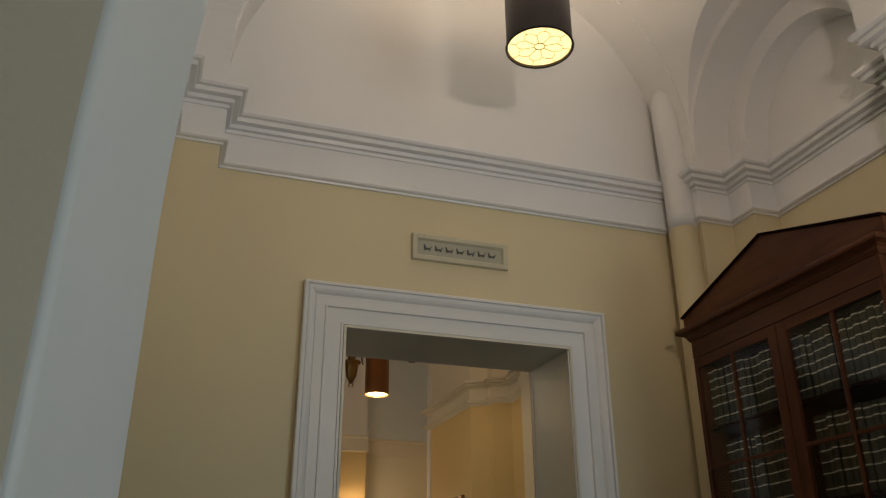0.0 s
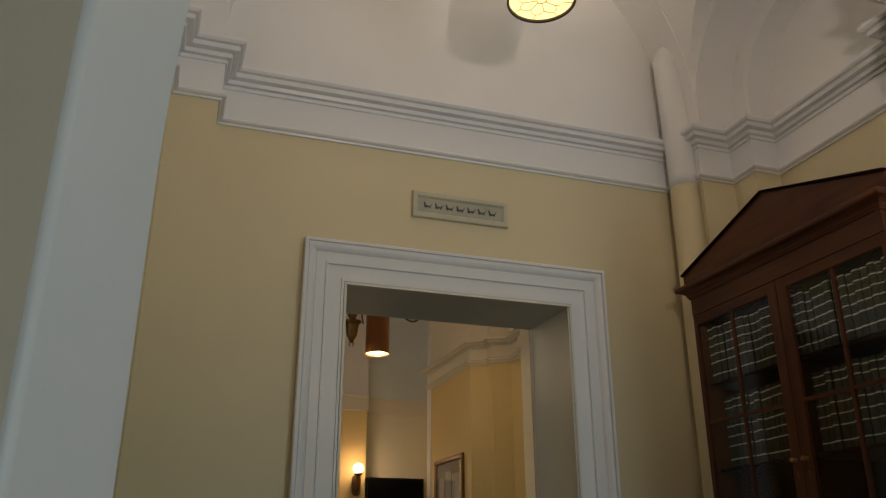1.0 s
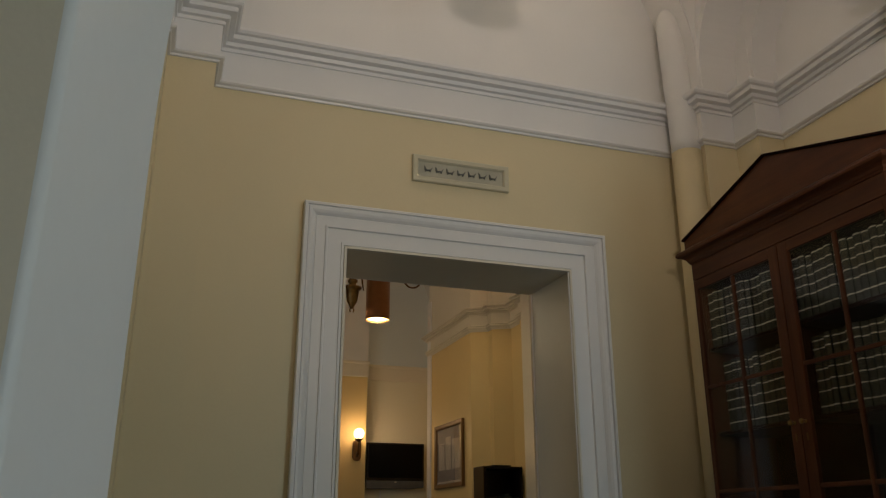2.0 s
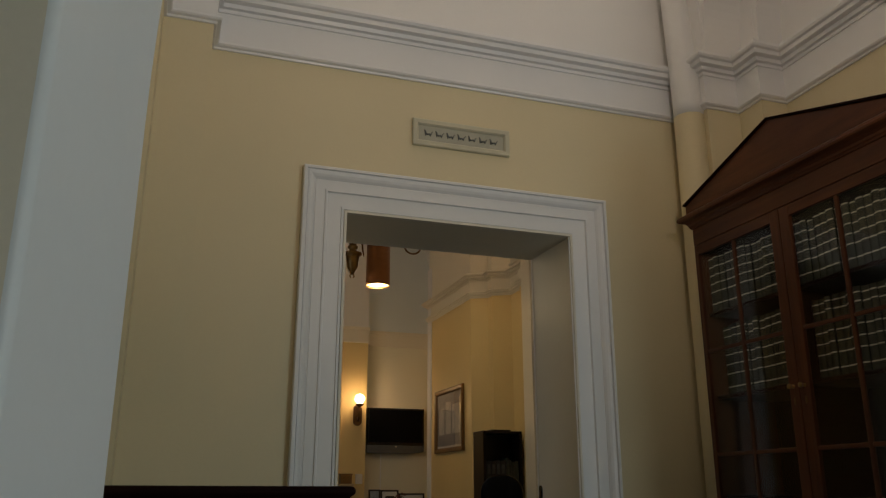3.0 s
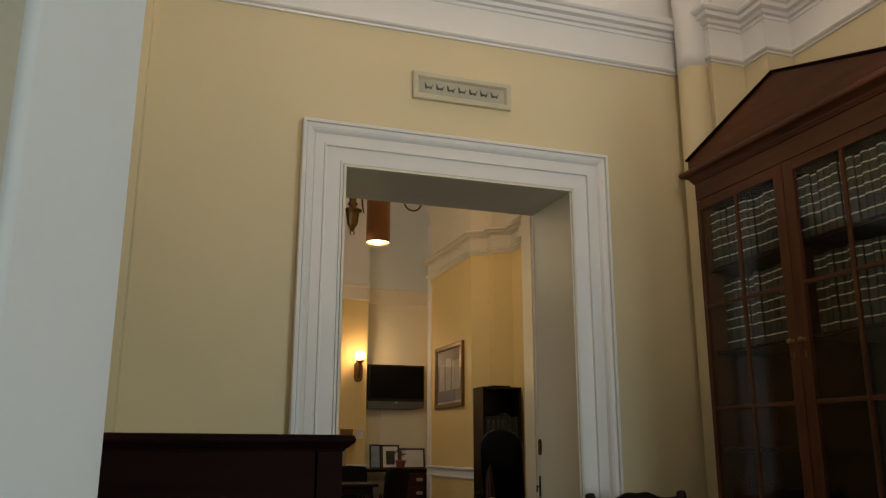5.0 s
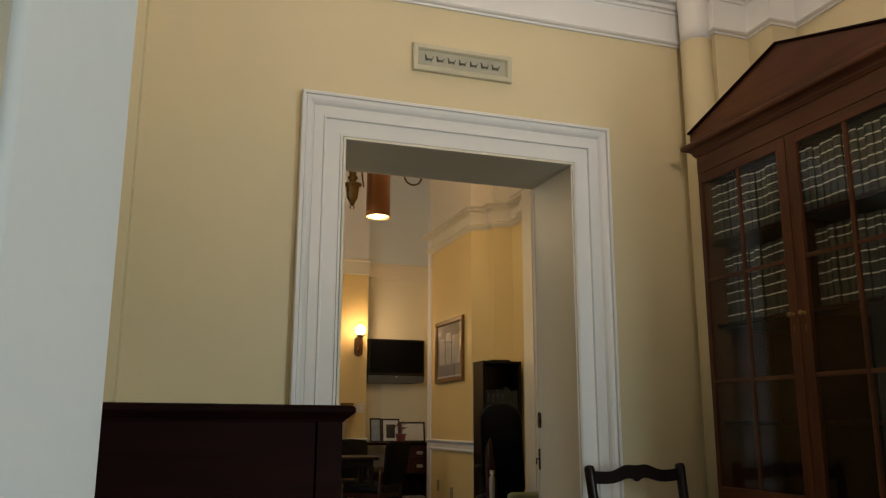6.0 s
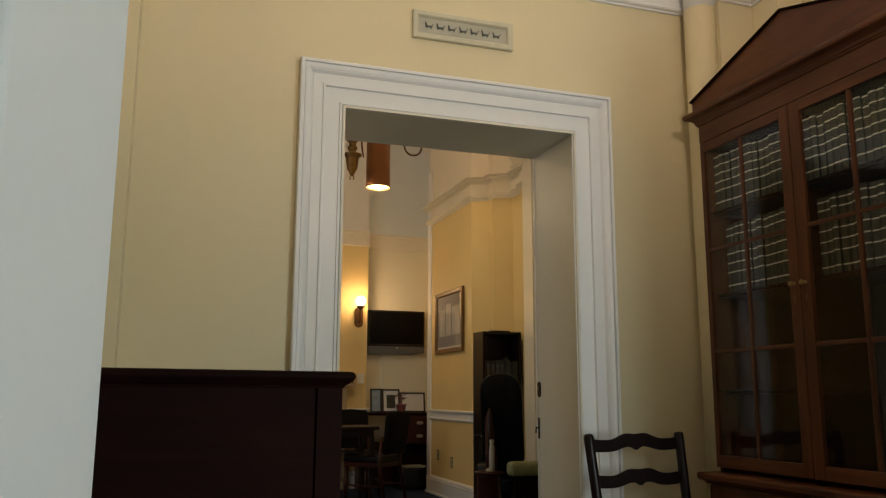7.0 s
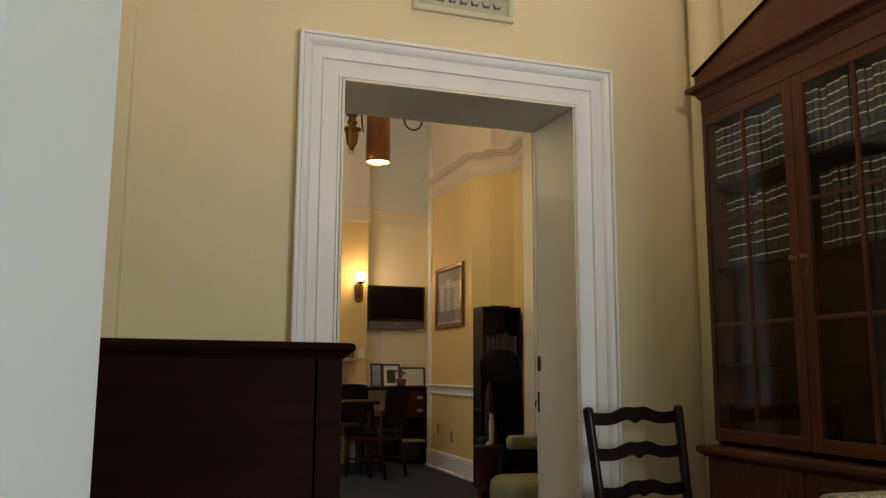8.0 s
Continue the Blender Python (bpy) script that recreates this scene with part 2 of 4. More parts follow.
DX0, DX1, DZ, THICK = 0.800, 2.137, 2.604, 0.508

bm = bmesh.new()
add_box(bm, -6, 8, -8, 10, -0.2, 0)
tagged(part("floor", bm, M_CARPET), "dark blue-grey carpet floor, blue strengthened for window daylight", "floor", kind="structure")

bm = bmesh.new()
for x0, x1, z0 in ((-0.6, DX0, 0), (DX0, DX1, DZ), (DX1, 3.7, 0)):
    add_box(bm, x0, x1, 0, THICK, z0, SPLIT, mat_index=0)
    add_box(bm, x0, x1, 0, THICK, SPLIT, TOP, mat_index=1)
tagged(part("wall_north", bm, PAINT), "pale yellow plaster wall with white lunette above the frieze", "wall", kind="structure")

solid("wall_northwest_pier", [[(0.05, 0), (0.05, -0.25), (-0.19, -0.25), (-0.19, -0.46), (-0.6, -0.46), (-0.6, 0)]], BANDS, PAINT, label="stepped yellow corner pier with white top")
solid("wall_northeast_pier", [[(2.985, 0), (3.7, 0), (3.7, -0.45), (3.225, -0.45), (3.225, -0.245), (2.985, -0.245)]], BANDS, PAINT, label="stepped yellow corner pier with white top")
solid("wall_east", [rect(3.41, 3.7, -1.55, -0.45)], BANDS, PAINT, label="pale yellow plaster wall with white tympanum")
solid("wall_southeast_pier", [[(3.7, -1.55), (3.225, -1.55), (3.225, -1.78), (2.985, -1.78), (2.985, -2.0), (3.7, -2.0)]], BANDS, PAINT, label="stepped yellow corner pier with white top")
solid("wall_west", [rect(-0.6, -0.36, -1.44, -0.44)], BANDS, PAINT, label="pale yellow plaster wall")
solid("wall_west_end", [rect(-0.6, -0.36, -2.3, -1.44)], BANDS, PAINT, label="pale yellow plaster wall")

# mouldings: frieze bead, frieze, cornice
HALL = [(-0.36, -1.44), (-0.36, -0.46), (-0.19, -0.46), (-0.19, -0.25), (0.05, -0.25), (0.05, 0), (2.985, 0), (2.985, -0.245), (3.225, -0.245), (3.225, -0.45), (3.41, -0.45), (3.41, -1.55), (3.225, -1.55), (3.225, -1.78), (2.985, -1.78), (2.985, -2.0)]
FRIEZE = [(-0.01, 3.435), (0.012, 3.435), (0.016, 3.446), (0.032, 3.450), (0.038, 3.458), (0.036, 3.470), (0.020, 3.474), (0.014, 3.482), (0.014, 3.66), (-0.01, 3.66)]
CORNICE = [(-0.01, 3.652), (0.024, 3.652), (0.026, 3.667), (0.018, 3.670), (0.020, 3.676), (0.042, 3.678), (0.048, 3.694), (0.040, 3.697), (0.042, 3.703), (0.078, 3.706), (0.082, 3.726), (0.074, 3.729), (0.076, 3.735), (0.096, 3.738), (0.106, 3.750), (0.106, 3.768), (0.096, 3.774), (0.07, 3.788), (0.04, 3.80), (-0.01, 3.805)]
bm = bmesh.new()
sweep(bm, FRIEZE, HALL)
tagged(part("trim_frieze", bm, M_TRIM), "white painted frieze band with bead moulding", "moulding", kind="structure")
bm = bmesh.new()
sweep(bm, CORNICE, HALL)
tagged(part("trim_cornice", bm, M_TRIM), "white painted stepped plaster cornice", "moulding", kind="structure")

# vault: wall arches, two side orders, cross vault
bm = bmesh.new()
arch_slab(bm, 1.5, 1.45, 3.95, 2.0, TOP, -0.304, 0.0, "y", 56)
arch_slab(bm, 1.5, 1.45, 3.95, 2.0, TOP, -2.0, -1.696, "y", 56)
for x0, x1, x2 in ((2.954, 3.229, 3.44), (0.046, -0.164, -0.39)):
    arch_slab(bm, -1.0, 0.672, 3.92, 1.0, TOP, x0, x1, "x")
    arch_slab(bm, -1.0, 0.52, 3.92, 1.0, TOP, x1, x2, "x")
ny, nm, ns = 64, 64, 8
strips = []
for j in range(ny + 1):
    y = -1.0 - 0.70 * math.cos(math.pi * j / ny)
    side = 3.95 + math.sqrt(max(0.0, 0.703 ** 2 - (y + 1.0) ** 2))
    reach = math.sqrt(max(0.0, 1.46 ** 2 - (side - 3.95) ** 2))
    col = [(1.5 - 1.46 + (1.46 - reach) * k / ns, side) for k in range(ns)]
    for k in range(nm + 1):
        a = math.acos(min(1.0, reach / 1.46))
        t = math.pi - a - (math.pi - 2 * a) * k / nm
        col.append((1.5 + 1.46 * math.cos(t), 3.95 + 1.46 * math.sin(t)))
    col += [(1.5 + reach + (1.46 - reach) * (k + 1) / ns, side) for k in range(ns)]
    strips.append([bm.verts.new((x, y, z)) for x, z in col])
for p, q in zip(strips, strips[1:]):
    for k in range(len(p) - 1):
        bm.faces.new((p[k], p[k + 1], q[k + 1], q[k]))
tagged(part("ceiling", bm, M_WHITE), "white plaster groin vault with arched lunettes", "ceiling", kind="structure")

# rounded riser in the corner, yellow up to the frieze and white above
riser = thing("pipe_riser", pose(2.926, -0.14, 0), "round pipe casing painted yellow below and white above", "pipe")
part("lower_casing", lathe(bmesh.new(), [(0.092, 0.0), (0.092, 3.41)], 40), M_YELLOW, riser, "yellow painted lower casing", smooth=True)
bm = tube(bmesh.new(), [(0, 0, 3.41), (0, 0, 3.50), (-0.012, 0, 3.85), (-0.030, 0, 4.20), (-0.042, 0, 4.34), (-0.046, 0, 4.40), (-0.048, 0, 4.44), (-0.048, 0, 4.46)], [0.0915, 0.0915, 0.090, 0.086, 0.078, 0.062, 0.036, 0.010], 40)
part("upper_casing", bm, M_WHITE, riser, "white painted upper casing", smooth=True)

# ---- setting: thick doorway through which the camera looks, and the room behind it ----


def rounded_pier(plan, zs, lean):
    """An upright pier over a plan outline whose free side swings out by lean(z) where it runs up into the arch."""
    bm = bmesh.new()
    rings = [[bm.verts.new((x + lean(z) * free, y, z)) for x, y, free in plan] for z in zs]
    n = len(plan)
    for a, b in zip(rings, rings[1:]):
        for k in range(n):
            bm.faces.new((a[k], a[(k + 1) % n], b[(k + 1) % n], b[k]))
    bm.faces.new(rings[0])
    bm.faces.new(rings[-1])
    bmesh.ops.recalc_face_normals(bm, faces=bm.faces)
    for e in bm.edges:
        e.smooth = len(e.link_faces) == 2 and e.calc_face_angle() < radians(35)
    return bm


NOSE = 0.022
reveal = [(-4.0, -2.30, 0), (-4.0, -2.847, 0), (-0.29, -2.847, 1), (-0.25, -2.847, 1)]
reveal += [(-0.243 + NOSE * math.sin(radians(a)), -2.847 + NOSE - NOSE * math.cos(radians(a)), 1) for a in range(0, 76, 5)]
reveal += [(-0.128, -2.47, 1)] + [(-0.128 + 0.020 * math.sin(radians(a)), -2.42 - 0.020 * math.cos(radians(a)), 1) for a in range(75, 150, 10)] + [(-0.14, -2.30, 1)]
levels = [0.0, 1.0, 1.9] + [1.9 + 0.1 * k for k in range(1, 14)] + [5.2]


def swing(z):
    return 0.075 * min(1.3, max(0.0, z - 1.9)) ** 2


bm = rounded_pier(reveal, levels, swing)
for f in bm.faces:
    f.material_index = 0 if sum(v.co.x - swing(v.co.z) for v in f.verts) / len(f.verts) < -0.244 else 1
tagged(part("wall_south", bm, (M_BEIGE, M_REVEAL), smooth=True), "smooth white painted wall with rounded doorway reveal", "wall", kind="structure")
solid("wall_south_side", [rect(3.3, 6.0, -2.84, -2.0)], (0, 5.2), (M_BEIGE,), label="pale cream plaster wall")
solid("wall_front_room_west", [rect(-4.2, -4.0, -6.2, -1.9)], (0, 5.2), (M_BEIGE,), label="pale cream plaster wall")
solid("wall_front_room_east", [rect(6.0, 6.2, -6.2, -1.9)], (0, 5.2), (M_BEIGE,), label="pale cream plaster wall")
bm = bmesh.new()
for x0, x1, z0, z1 in ((-4.2, 2.7, 0, 5.2), (4.3, 6.2, 0, 5.2), (2.7, 4.3, 0, 0.5), (2.7, 4.3, 2.7, 5.2)):
    add_box(bm, x0, x1, -6.2, -5.9, z0, z1)
tagged(part("wall_window_side", bm, M_BEIGE), "pale cream plaster wall with window opening", "wall", kind="structure")
bm = bmesh.new()
add_box(bm, -4.2, 6.2, -6.2, -2.0, 5.2, 5.4)
tagged(part("ceiling_front_room", bm, M_WHITE), "white plaster ceiling", "ceiling", kind="structure")

# ---- setting: office beyond the doorway ----
YS, YF = 6.20, 6.41
solid("wall_office_north", [rect(2.41, 3.7, YF, 6.8)], (0, 3.12, TOP), (M_PALE, M_DAYLIT), label="pale cream office end wall, white above with daylight cast in its colour")
solid("wall_office_chimney_breast", [rect(-2.6, 2.43, YS, 6.8)], (0, 3.12, TOP), (M_GOLD, M_WHITE), label="deep yellow projecting chimney breast wall")
# upper band in cream instead of white: warm bounce put into the colour
solid("wall_office_east", [[(3.35, 6.41), (3.35, 5.6), (3.07, 5.6), (3.07, 4.13), (3.24, 4.03), (3.24, 3.92), (3.42, 3.82), (3.42, 3.46), (3.36, 3.46), (3.36, THICK), (3.8, THICK), (3.8, 6.41)]], (0, 3.25, TOP), (M_GOLD, M_LINING), label="deep yellow stepped office side wall")
bm = bmesh.new()
for y0, y1, z0, z1 in ((THICK, 0.7, 0, TOP), (2.4, 6.8, 0, TOP), (0.7, 2.4, 0, 0.7), (0.7, 2.4, 3.4, TOP)):
    add_box(bm, -2.8, -2.5, y0, y1, z0, z1)
tagged(part("wall_office_west", bm, M_GOLD), "deep yellow office wall with window opening", "wall", kind="structure")
solid("wall_office_south", [rect(-2.8, -0.6, 0, THICK)], (0, TOP), (M_GOLD,), label="deep yellow office wall")
OFFICE = [(2.0, YS), (2.43, YS), (2.43, YF), (3.35, YF), (3.35, 5.6), (3.07, 5.6), (3.07, 4.13), (3.24, 4.03), (3.24, 3.92), (3.42, 3.82), (3.42, 3.46), (3.36, 3.46), (3.36, 1.2)]
bm = bmesh.new()
sweep(bm, [(-0.01, 3.205), (0.010, 3.205), (0.012, 3.214), (0.020, 3.217), (0.022, 3.228), (0.032, 3.232), (0.036, 3.246), (0.030, 3.254), (0.042, 3.258), (0.042, 3.270), (0.012, 3.278), (0.012, 3.392), (-0.01, 3.392)], OFFICE[4:])
sweep(bm, [(o * 0.8, 3.237 + (z - 3.437) * 0.68) for o, z in CORNICE], OFFICE[4:])
sweep(bm, [(-0.01, 3.02), (0.006, 3.02), (0.012, 3.03), (0.012, 3.19), (0.02, 3.20), (0.02, 3.225), (-0.01, 3.235)], OFFICE[:5])
tagged(part("trim_office_cornice", bm, M_LINING), "office cornice and frieze, warm bounce put into their cream colour", "moulding", kind="structure")
bm = bmesh.new()
arch = []
for k in range(33):
    a = math.pi * k / 32
    arch.append((1.45 + 1.95 * math.cos(a), 3.62 + 1.95 * math.sin(a)))
rows_ = [[bm.verts.new((x, y, z)) for x, z in arch] for y in (THICK, 6.75)]
for k in range(32):
    bm.faces.new((rows_[0][k], rows_[0][k + 1], rows_[1][k + 1], rows_[1][k]))
add_box(bm, -2.8, -0.4, THICK, 6.8, 4.6, 4.8)
tagged(part("ceiling_office", bm, M_WHITE, smooth=False), "white plaster barrel vault", "ceiling", kind="structure")

# corner boards, chair rail, baseboards, door lining and casing
bm = bmesh.new()
add_box(bm, 3.052, 3.10, 5.50, 5.625, 0, 3.9, 0.006)
tagged(part("trim_corner_board", bm, M_TRIM), "white painted corner board", "trim", kind="structure")
bm = bmesh.new()
add_box(bm, 3.30, 3.362, 3.0, 3.30, 0, 3.9, 0.006)
add_box(bm, 3.285, 3.302, 3.05, 3.25, 0, 3.9, 0.004)
tagged(part("trim_pilaster", bm, M_LINING), "cream painted flat pilaster", "trim", kind="structure")
RAIL = [(-0.01, 0.845), (0.014, 0.845), (0.022, 0.855), (0.022, 0.868), (0.012, 0.876), (0.012, 0.925), (0.026, 0.935), (0.034, 0.95), (0.030, 0.962), (-0.01, 0.966)]
BASE = [(-0.01, 0.0), (0.034, 0.0), (0.034, 0.02), (0.020, 0.026), (0.020, 0.150), (0.026, 0.158), (0.018, 0.172), (0.024, 0.180), (0.012, 0.205), (-0.01, 0.208)]
bm = bmesh.new()
sweep(bm, RAIL, OFFICE[4:9])
sweep(bm, RAIL, [(0.5, YS), (2.43, YS), (2.43, YF)])
tagged(part("trim_chair_rail", bm, M_TRIM), "cream painted chair rail", "moulding", kind="structure")
bm = bmesh.new()
sweep(bm, BASE, OFFICE)
tagged(part("baseboard", bm, M_TRIM), "tall cream painted baseboard", "baseboard", kind="structure")

bm = bmesh.new()
for x0, x1, z0, z1 in ((DX0 - 0.003, DX0 + 0.012, 0, DZ), (DX1 - 0.012, DX1 + 0.003, 0, DZ), (DX0 + 0.012, DX1 - 0.012, DZ - 0.012, DZ + 0.003)):
    add_box(bm, x0, x1, -0.02, THICK + 0.012, z0, z1, 0.002)
tagged(part("trim_door_lining", bm, M_LINING), "cream painted deep doorway lining", "door frame", kind="structure")
CASING = [(0, 0), (0, 0.044), (0.004, 0.048), (0.018, 0.048), (0.019, 0.032), (0.025, 0.031), (0.028, 0.037), (0.042, 0.036), (0.056, 0.029), (0.066, 0.019), (0.070, 0.014), (0.074, 0.018), (0.126, 0.018), (0.128, 0.026), (0.138, 0.026), (0.142, 0.012), (0.220, 0.012), (0.222, 0.020), (0.234, 0.020), (0.238, 0.007), (0.252, 0.007), (0.252, 0)]
bm = bmesh.new()
sweep(bm, [(o * 0.945, h) for o, h in CASING], [(0.572, 0), (0.572, 2.830), (2.357, 2.830), (2.357, 0)])
bm.transform(Matrix(((1, 0, 0, 0), (0, 0, -1, 0), (0, 1, 0, 0), (0, 0, 0, 1))))
tagged(part("trim_door_casing", bm, M_TRIM), "white gloss moulded door architrave with backband", "door frame", kind="structure")
bm = bmesh.new()
sweep(bm, [(o * 0.945, h) for o, h in CASING], [(0.572, 0), (0.572, 2.830), (2.357, 2.830), (2.357, 0)])
bm.transform(Matrix(((1, 0, 0, 0), (0, 0, 1, THICK), (0, 1, 0, 0), (0, 0, 0, 1))))
tagged(part("trim_door_casing", bm, M_TRIM), "white gloss moulded door architrave with backband", "door frame", kind="structure")


# ---- things: shared shapes ----
def outline_slab(bm, pts, t, bevel=0.0, m=None, mat_index=0):
    """Adds a board with an outline in x and z, t thick in y, centred."""
    tmp = bmesh.new()
    f = tmp.faces.new([tmp.verts.new((x, -t / 2, z)) for x, z in pts])
    ext = bmesh.ops.extrude_face_region(tmp, geom=[f])
    bmesh.ops.translate(tmp, vec=(0, t, 0), verts=[g for g in ext["geom"] if isinstance(g, bmesh.types.BMVert)])
    bmesh.ops.recalc_face_normals(tmp, faces=tmp.faces)
    if bevel:
        bmesh.ops.bevel(tmp, geom=[e for e in tmp.edges if abs(e.verts[0].co.y - e.verts[1].co.y) < 1e-6], offset=bevel, segments=3, affect="EDGES", profile=0.5)
    merge(bm, tmp, mat_index, m)
    return bm


def round_rect(x0, x1, z0, z1, r, n=6):
    pts = []
    for cx, cz, a0 in ((x1 - r, z1 - r, 0), (x0 + r, z1 - r, 90), (x0 + r, z0 + r, 180), (x1 - r, z0 + r, 270)):
        for k in range(n + 1):
            a = radians(a0 + 90 * k / n)
            pts.append((cx + r * math.cos(a), cz + r * math.sin(a)))
    return pts


def cushion(x0, x1, y0, y1, z0, z1, r):
    bm = bmesh.new()
    add_box(bm, x0, x1, y0, y1, z0, z1)
    bmesh.ops.bevel(bm, geom=bm.edges[:], offset=r, segments=5, affect="EDGES", profile=0.6)
    return bm


# ---- bookcase ----
BX, BY0, BY1, BYC = 2.755, -0.322, -1.686, -1.004
bookcase = thing("bookcase", pose(2.967, BYC, 0), "tall mahogany bookcase with glazed doors and pediment, half-full", "bookcase")
ob_base = Matrix.Translation((-2.98, -BYC, 0))


def bpart(name, bm, mat, parent=None, label=""):
    bm.transform(ob_base)
    return part(name, bm, mat, parent or bookcase, label)


bm = bmesh.new()
add_box(bm, BX + 0.022, 3.185, BY0 - 0.025, BY0, 0.745, 2.60, 0.002)
bpart("side_panel", bm, M_MAHOGANY)
bm = bmesh.new()
add_box(bm, BX + 0.022, 3.185, BY1, BY1 + 0.025, 0.745, 2.60, 0.002)
bpart("side_panel", bm, M_MAHOGANY)
# back, divider and shelves near black: the interior's shade put into their colour
bpart("back_panel", box(3.165, 3.185, BY1 + 0.025, BY0 - 0.025, 0.745, 2.60), M_BLACKWOOD, label="back panel darkened to stand for the unlit interior")
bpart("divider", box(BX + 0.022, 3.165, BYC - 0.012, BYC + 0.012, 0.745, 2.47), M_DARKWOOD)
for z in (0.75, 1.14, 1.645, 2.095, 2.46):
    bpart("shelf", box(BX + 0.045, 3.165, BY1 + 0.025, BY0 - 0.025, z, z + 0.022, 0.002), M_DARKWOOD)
bpart("frieze_board", box(BX, BX + 0.024, BY1, BY0, 2.506, 2.61, 0.002), M_MAHOGANY_Y)
BCORN = [(-0.012, 2.604), (0.006, 2.604), (0.009, 2.612), (0.014, 2.618), (0.018, 2.630), (0.030, 2.640), (0.044, 2.646), (0.056, 2.650), (0.060, 2.660), (0.058, 2.674), (0.048, 2.682), (-0.012, 2.682)]
bm = bmesh.new()
sweep(bm, BCORN, [(3.185, BY0), (BX, BY0), (BX, BY1), (3.185, BY1)])
bm.normal_update()
bpart("cornice", bm, M_MAHOGANY_Y)
bpart("top_panel", box(BX + 0.01, 3.185, BY1 + 0.01, BY0 - 0.01, 2.66, 2.678), M_MAHOGANY_Y)
half = BY0 - BYC + 0.055
ped = [(-half, 2.682), (half, 2.682), (half, 2.766), (0, 2.985), (-half, 2.766)]
bm = bmesh.new()
outline_slab(bm, ped, 0.03, 0.003, pose(BX + 0.02, BYC, 0, 0, 0, 90))
bpart("pediment", bm, M_MAHOGANY_Y)
bm = bmesh.new()
for s in (-1, 1):
    outline_slab(bm, [(s * half, 2.758), (s * (half + 0.005), 2.762), (s * (half + 0.005), 2.770), (0, 2.991), (0, 2.981)], 0.05, 0.003, pose(BX + 0.014, BYC, 0, 0, 0, 90))
bpart("raking_moulding", bm, M_DARKWOOD, label="thin dark raking edge moulding")


def book_door(y0, y1, knob_y, S0, S1):
    """One glazed door, y0 nearer to the room's end wall: frame, bars, eight panes, knob."""
    door = bpart("door", box(BX, BX + 0.022, y0 - S0, y0, 0.77, 2.503, 0.003), M_MAHOGANY, label="glazed mahogany door, closed")
    for a, b in ((y1, y1 + S1),):
        bpart("stile", box(BX, BX + 0.022, a, b, 0.77, 2.503, 0.003), M_MAHOGANY, door)
    for z0, z1 in ((0.77, 0.832), (2.448, 2.503)):
        bpart("rail", box(BX + 0.001, BX + 0.021, y1 + S1, y0 - S0, z0, z1, 0.002), M_MAHOGANY_Y, door)
    g0, g1 = y0 - S0, y1 + S1
    gm = (g0 + g1) / 2
    bpart("glazing_bar", box(BX + 0.002, BX + 0.018, gm - 0.011, gm + 0.011, 0.832, 2.448, 0.005), M_MAHOGANY, door)
    zs = (0.832, 1.361, 1.902, 2.448)
    for z in zs[1:3]:
        for a, b in ((gm + 0.011, g0), (g1, gm - 0.011)):
            bpart("glazing_bar", box(BX + 0.003, BX + 0.017, a, b, z - 0.010, z + 0.010, 0.004), M_MAHOGANY_Y, door)
    for i in range(3):
        for a, b in ((gm + 0.009, g0 + 0.002), (g1 - 0.002, gm - 0.009)):
            pane = bpart("pane", box(BX + 0.009, BX + 0.012, a, b, zs[i] + 0.008, zs[i + 1] - 0.008), M_GLASS, door)
            pane.visible_shadow = False
    bm = bmesh.new()
    lathe(bm, [(0.009, 0), (0.009, 0.005), (0.005, 0.008), (0.005, 0.015), (0.010, 0.020), (0.013, 0.026), (0.010, 0.032), (0.003, 0.034)], 20, pose(BX + 0.001, knob_y, 1.642, 0, -90, 0))
    bpart("knob", bm, M_BRASS, door, "small round brass knob")
    bm = bmesh.new()
    outline_slab(bm, round_rect(-0.005, 0.005, -0.016, 0.016, 0.004), 0.003, 0, pose(BX - 0.001, knob_y, 1.575, 0, 0, 90))
    bpart("keyhole_plate", bm, M_BRONZE, door)


book_door(BY0 - 0.002, BYC + 0.002, BYC + 0.036, 0.030, 0.064)
book_door(BYC - 0.002, BY1 + 0.002, BYC - 0.036, 0.064, 0.030)
# lower cabinet
LB = [(-0.01, 0.690), (0.004, 0.690), (0.010, 0.700), (0.026, 0.706), (0.034, 0.716), (0.034, 0.736), (0.028, 0.744), (-0.01, 0.746)]
bm = bmesh.new()
LX = 2.70
sweep(bm, LB, [(3.185, BY0 + 0.012), (LX, BY0 + 0.012), (LX, BY1 - 0.012), (3.185, BY1 - 0.012)])
add_box(bm, LX, 3.185, BY1 - 0.01, BY0 + 0.01, 0.70, 0.744)
bpart("ledge", bm, M_MAHOGANY_Y)
bpart("lower_body", box(LX + 0.02, 3.185, BY1, BY0, 0.09, 0.70, 0.003), M_MAHOGANY)
bpart("plinth", box(LX + 0.008, 3.185, BY1 - 0.006, BY0 + 0.006, 0.0, 0.10, 0.004), M_MAHOGANY_Y)
for y0, y1 in ((BYC + 0.004, BY0 - 0.01), (BY1 + 0.01, BYC - 0.004)):
    low = bpart("lower_door", box(LX, LX + 0.02, y0, y1, 0.115, 0.685, 0.003), M_MAHOGANY)
    bpart("raised_panel", box(LX - 0.008, LX + 0.001, y0 + 0.09, y1 - 0.09, 0.205, 0.595, 0.006), M_MAHOGANY, low)

# books with banded spines
M_BOOK = material("dark_green_book_cloth", (0.019, 0.022, 0.010), 0.6, vary=0.12, scale=14, bump=0.2, bump_scale=300, piece=0.35)
M_BAND = material("cream_spine_band", (0.72, 0.68, 0.52), 0.5, vary=0.15, scale=40)
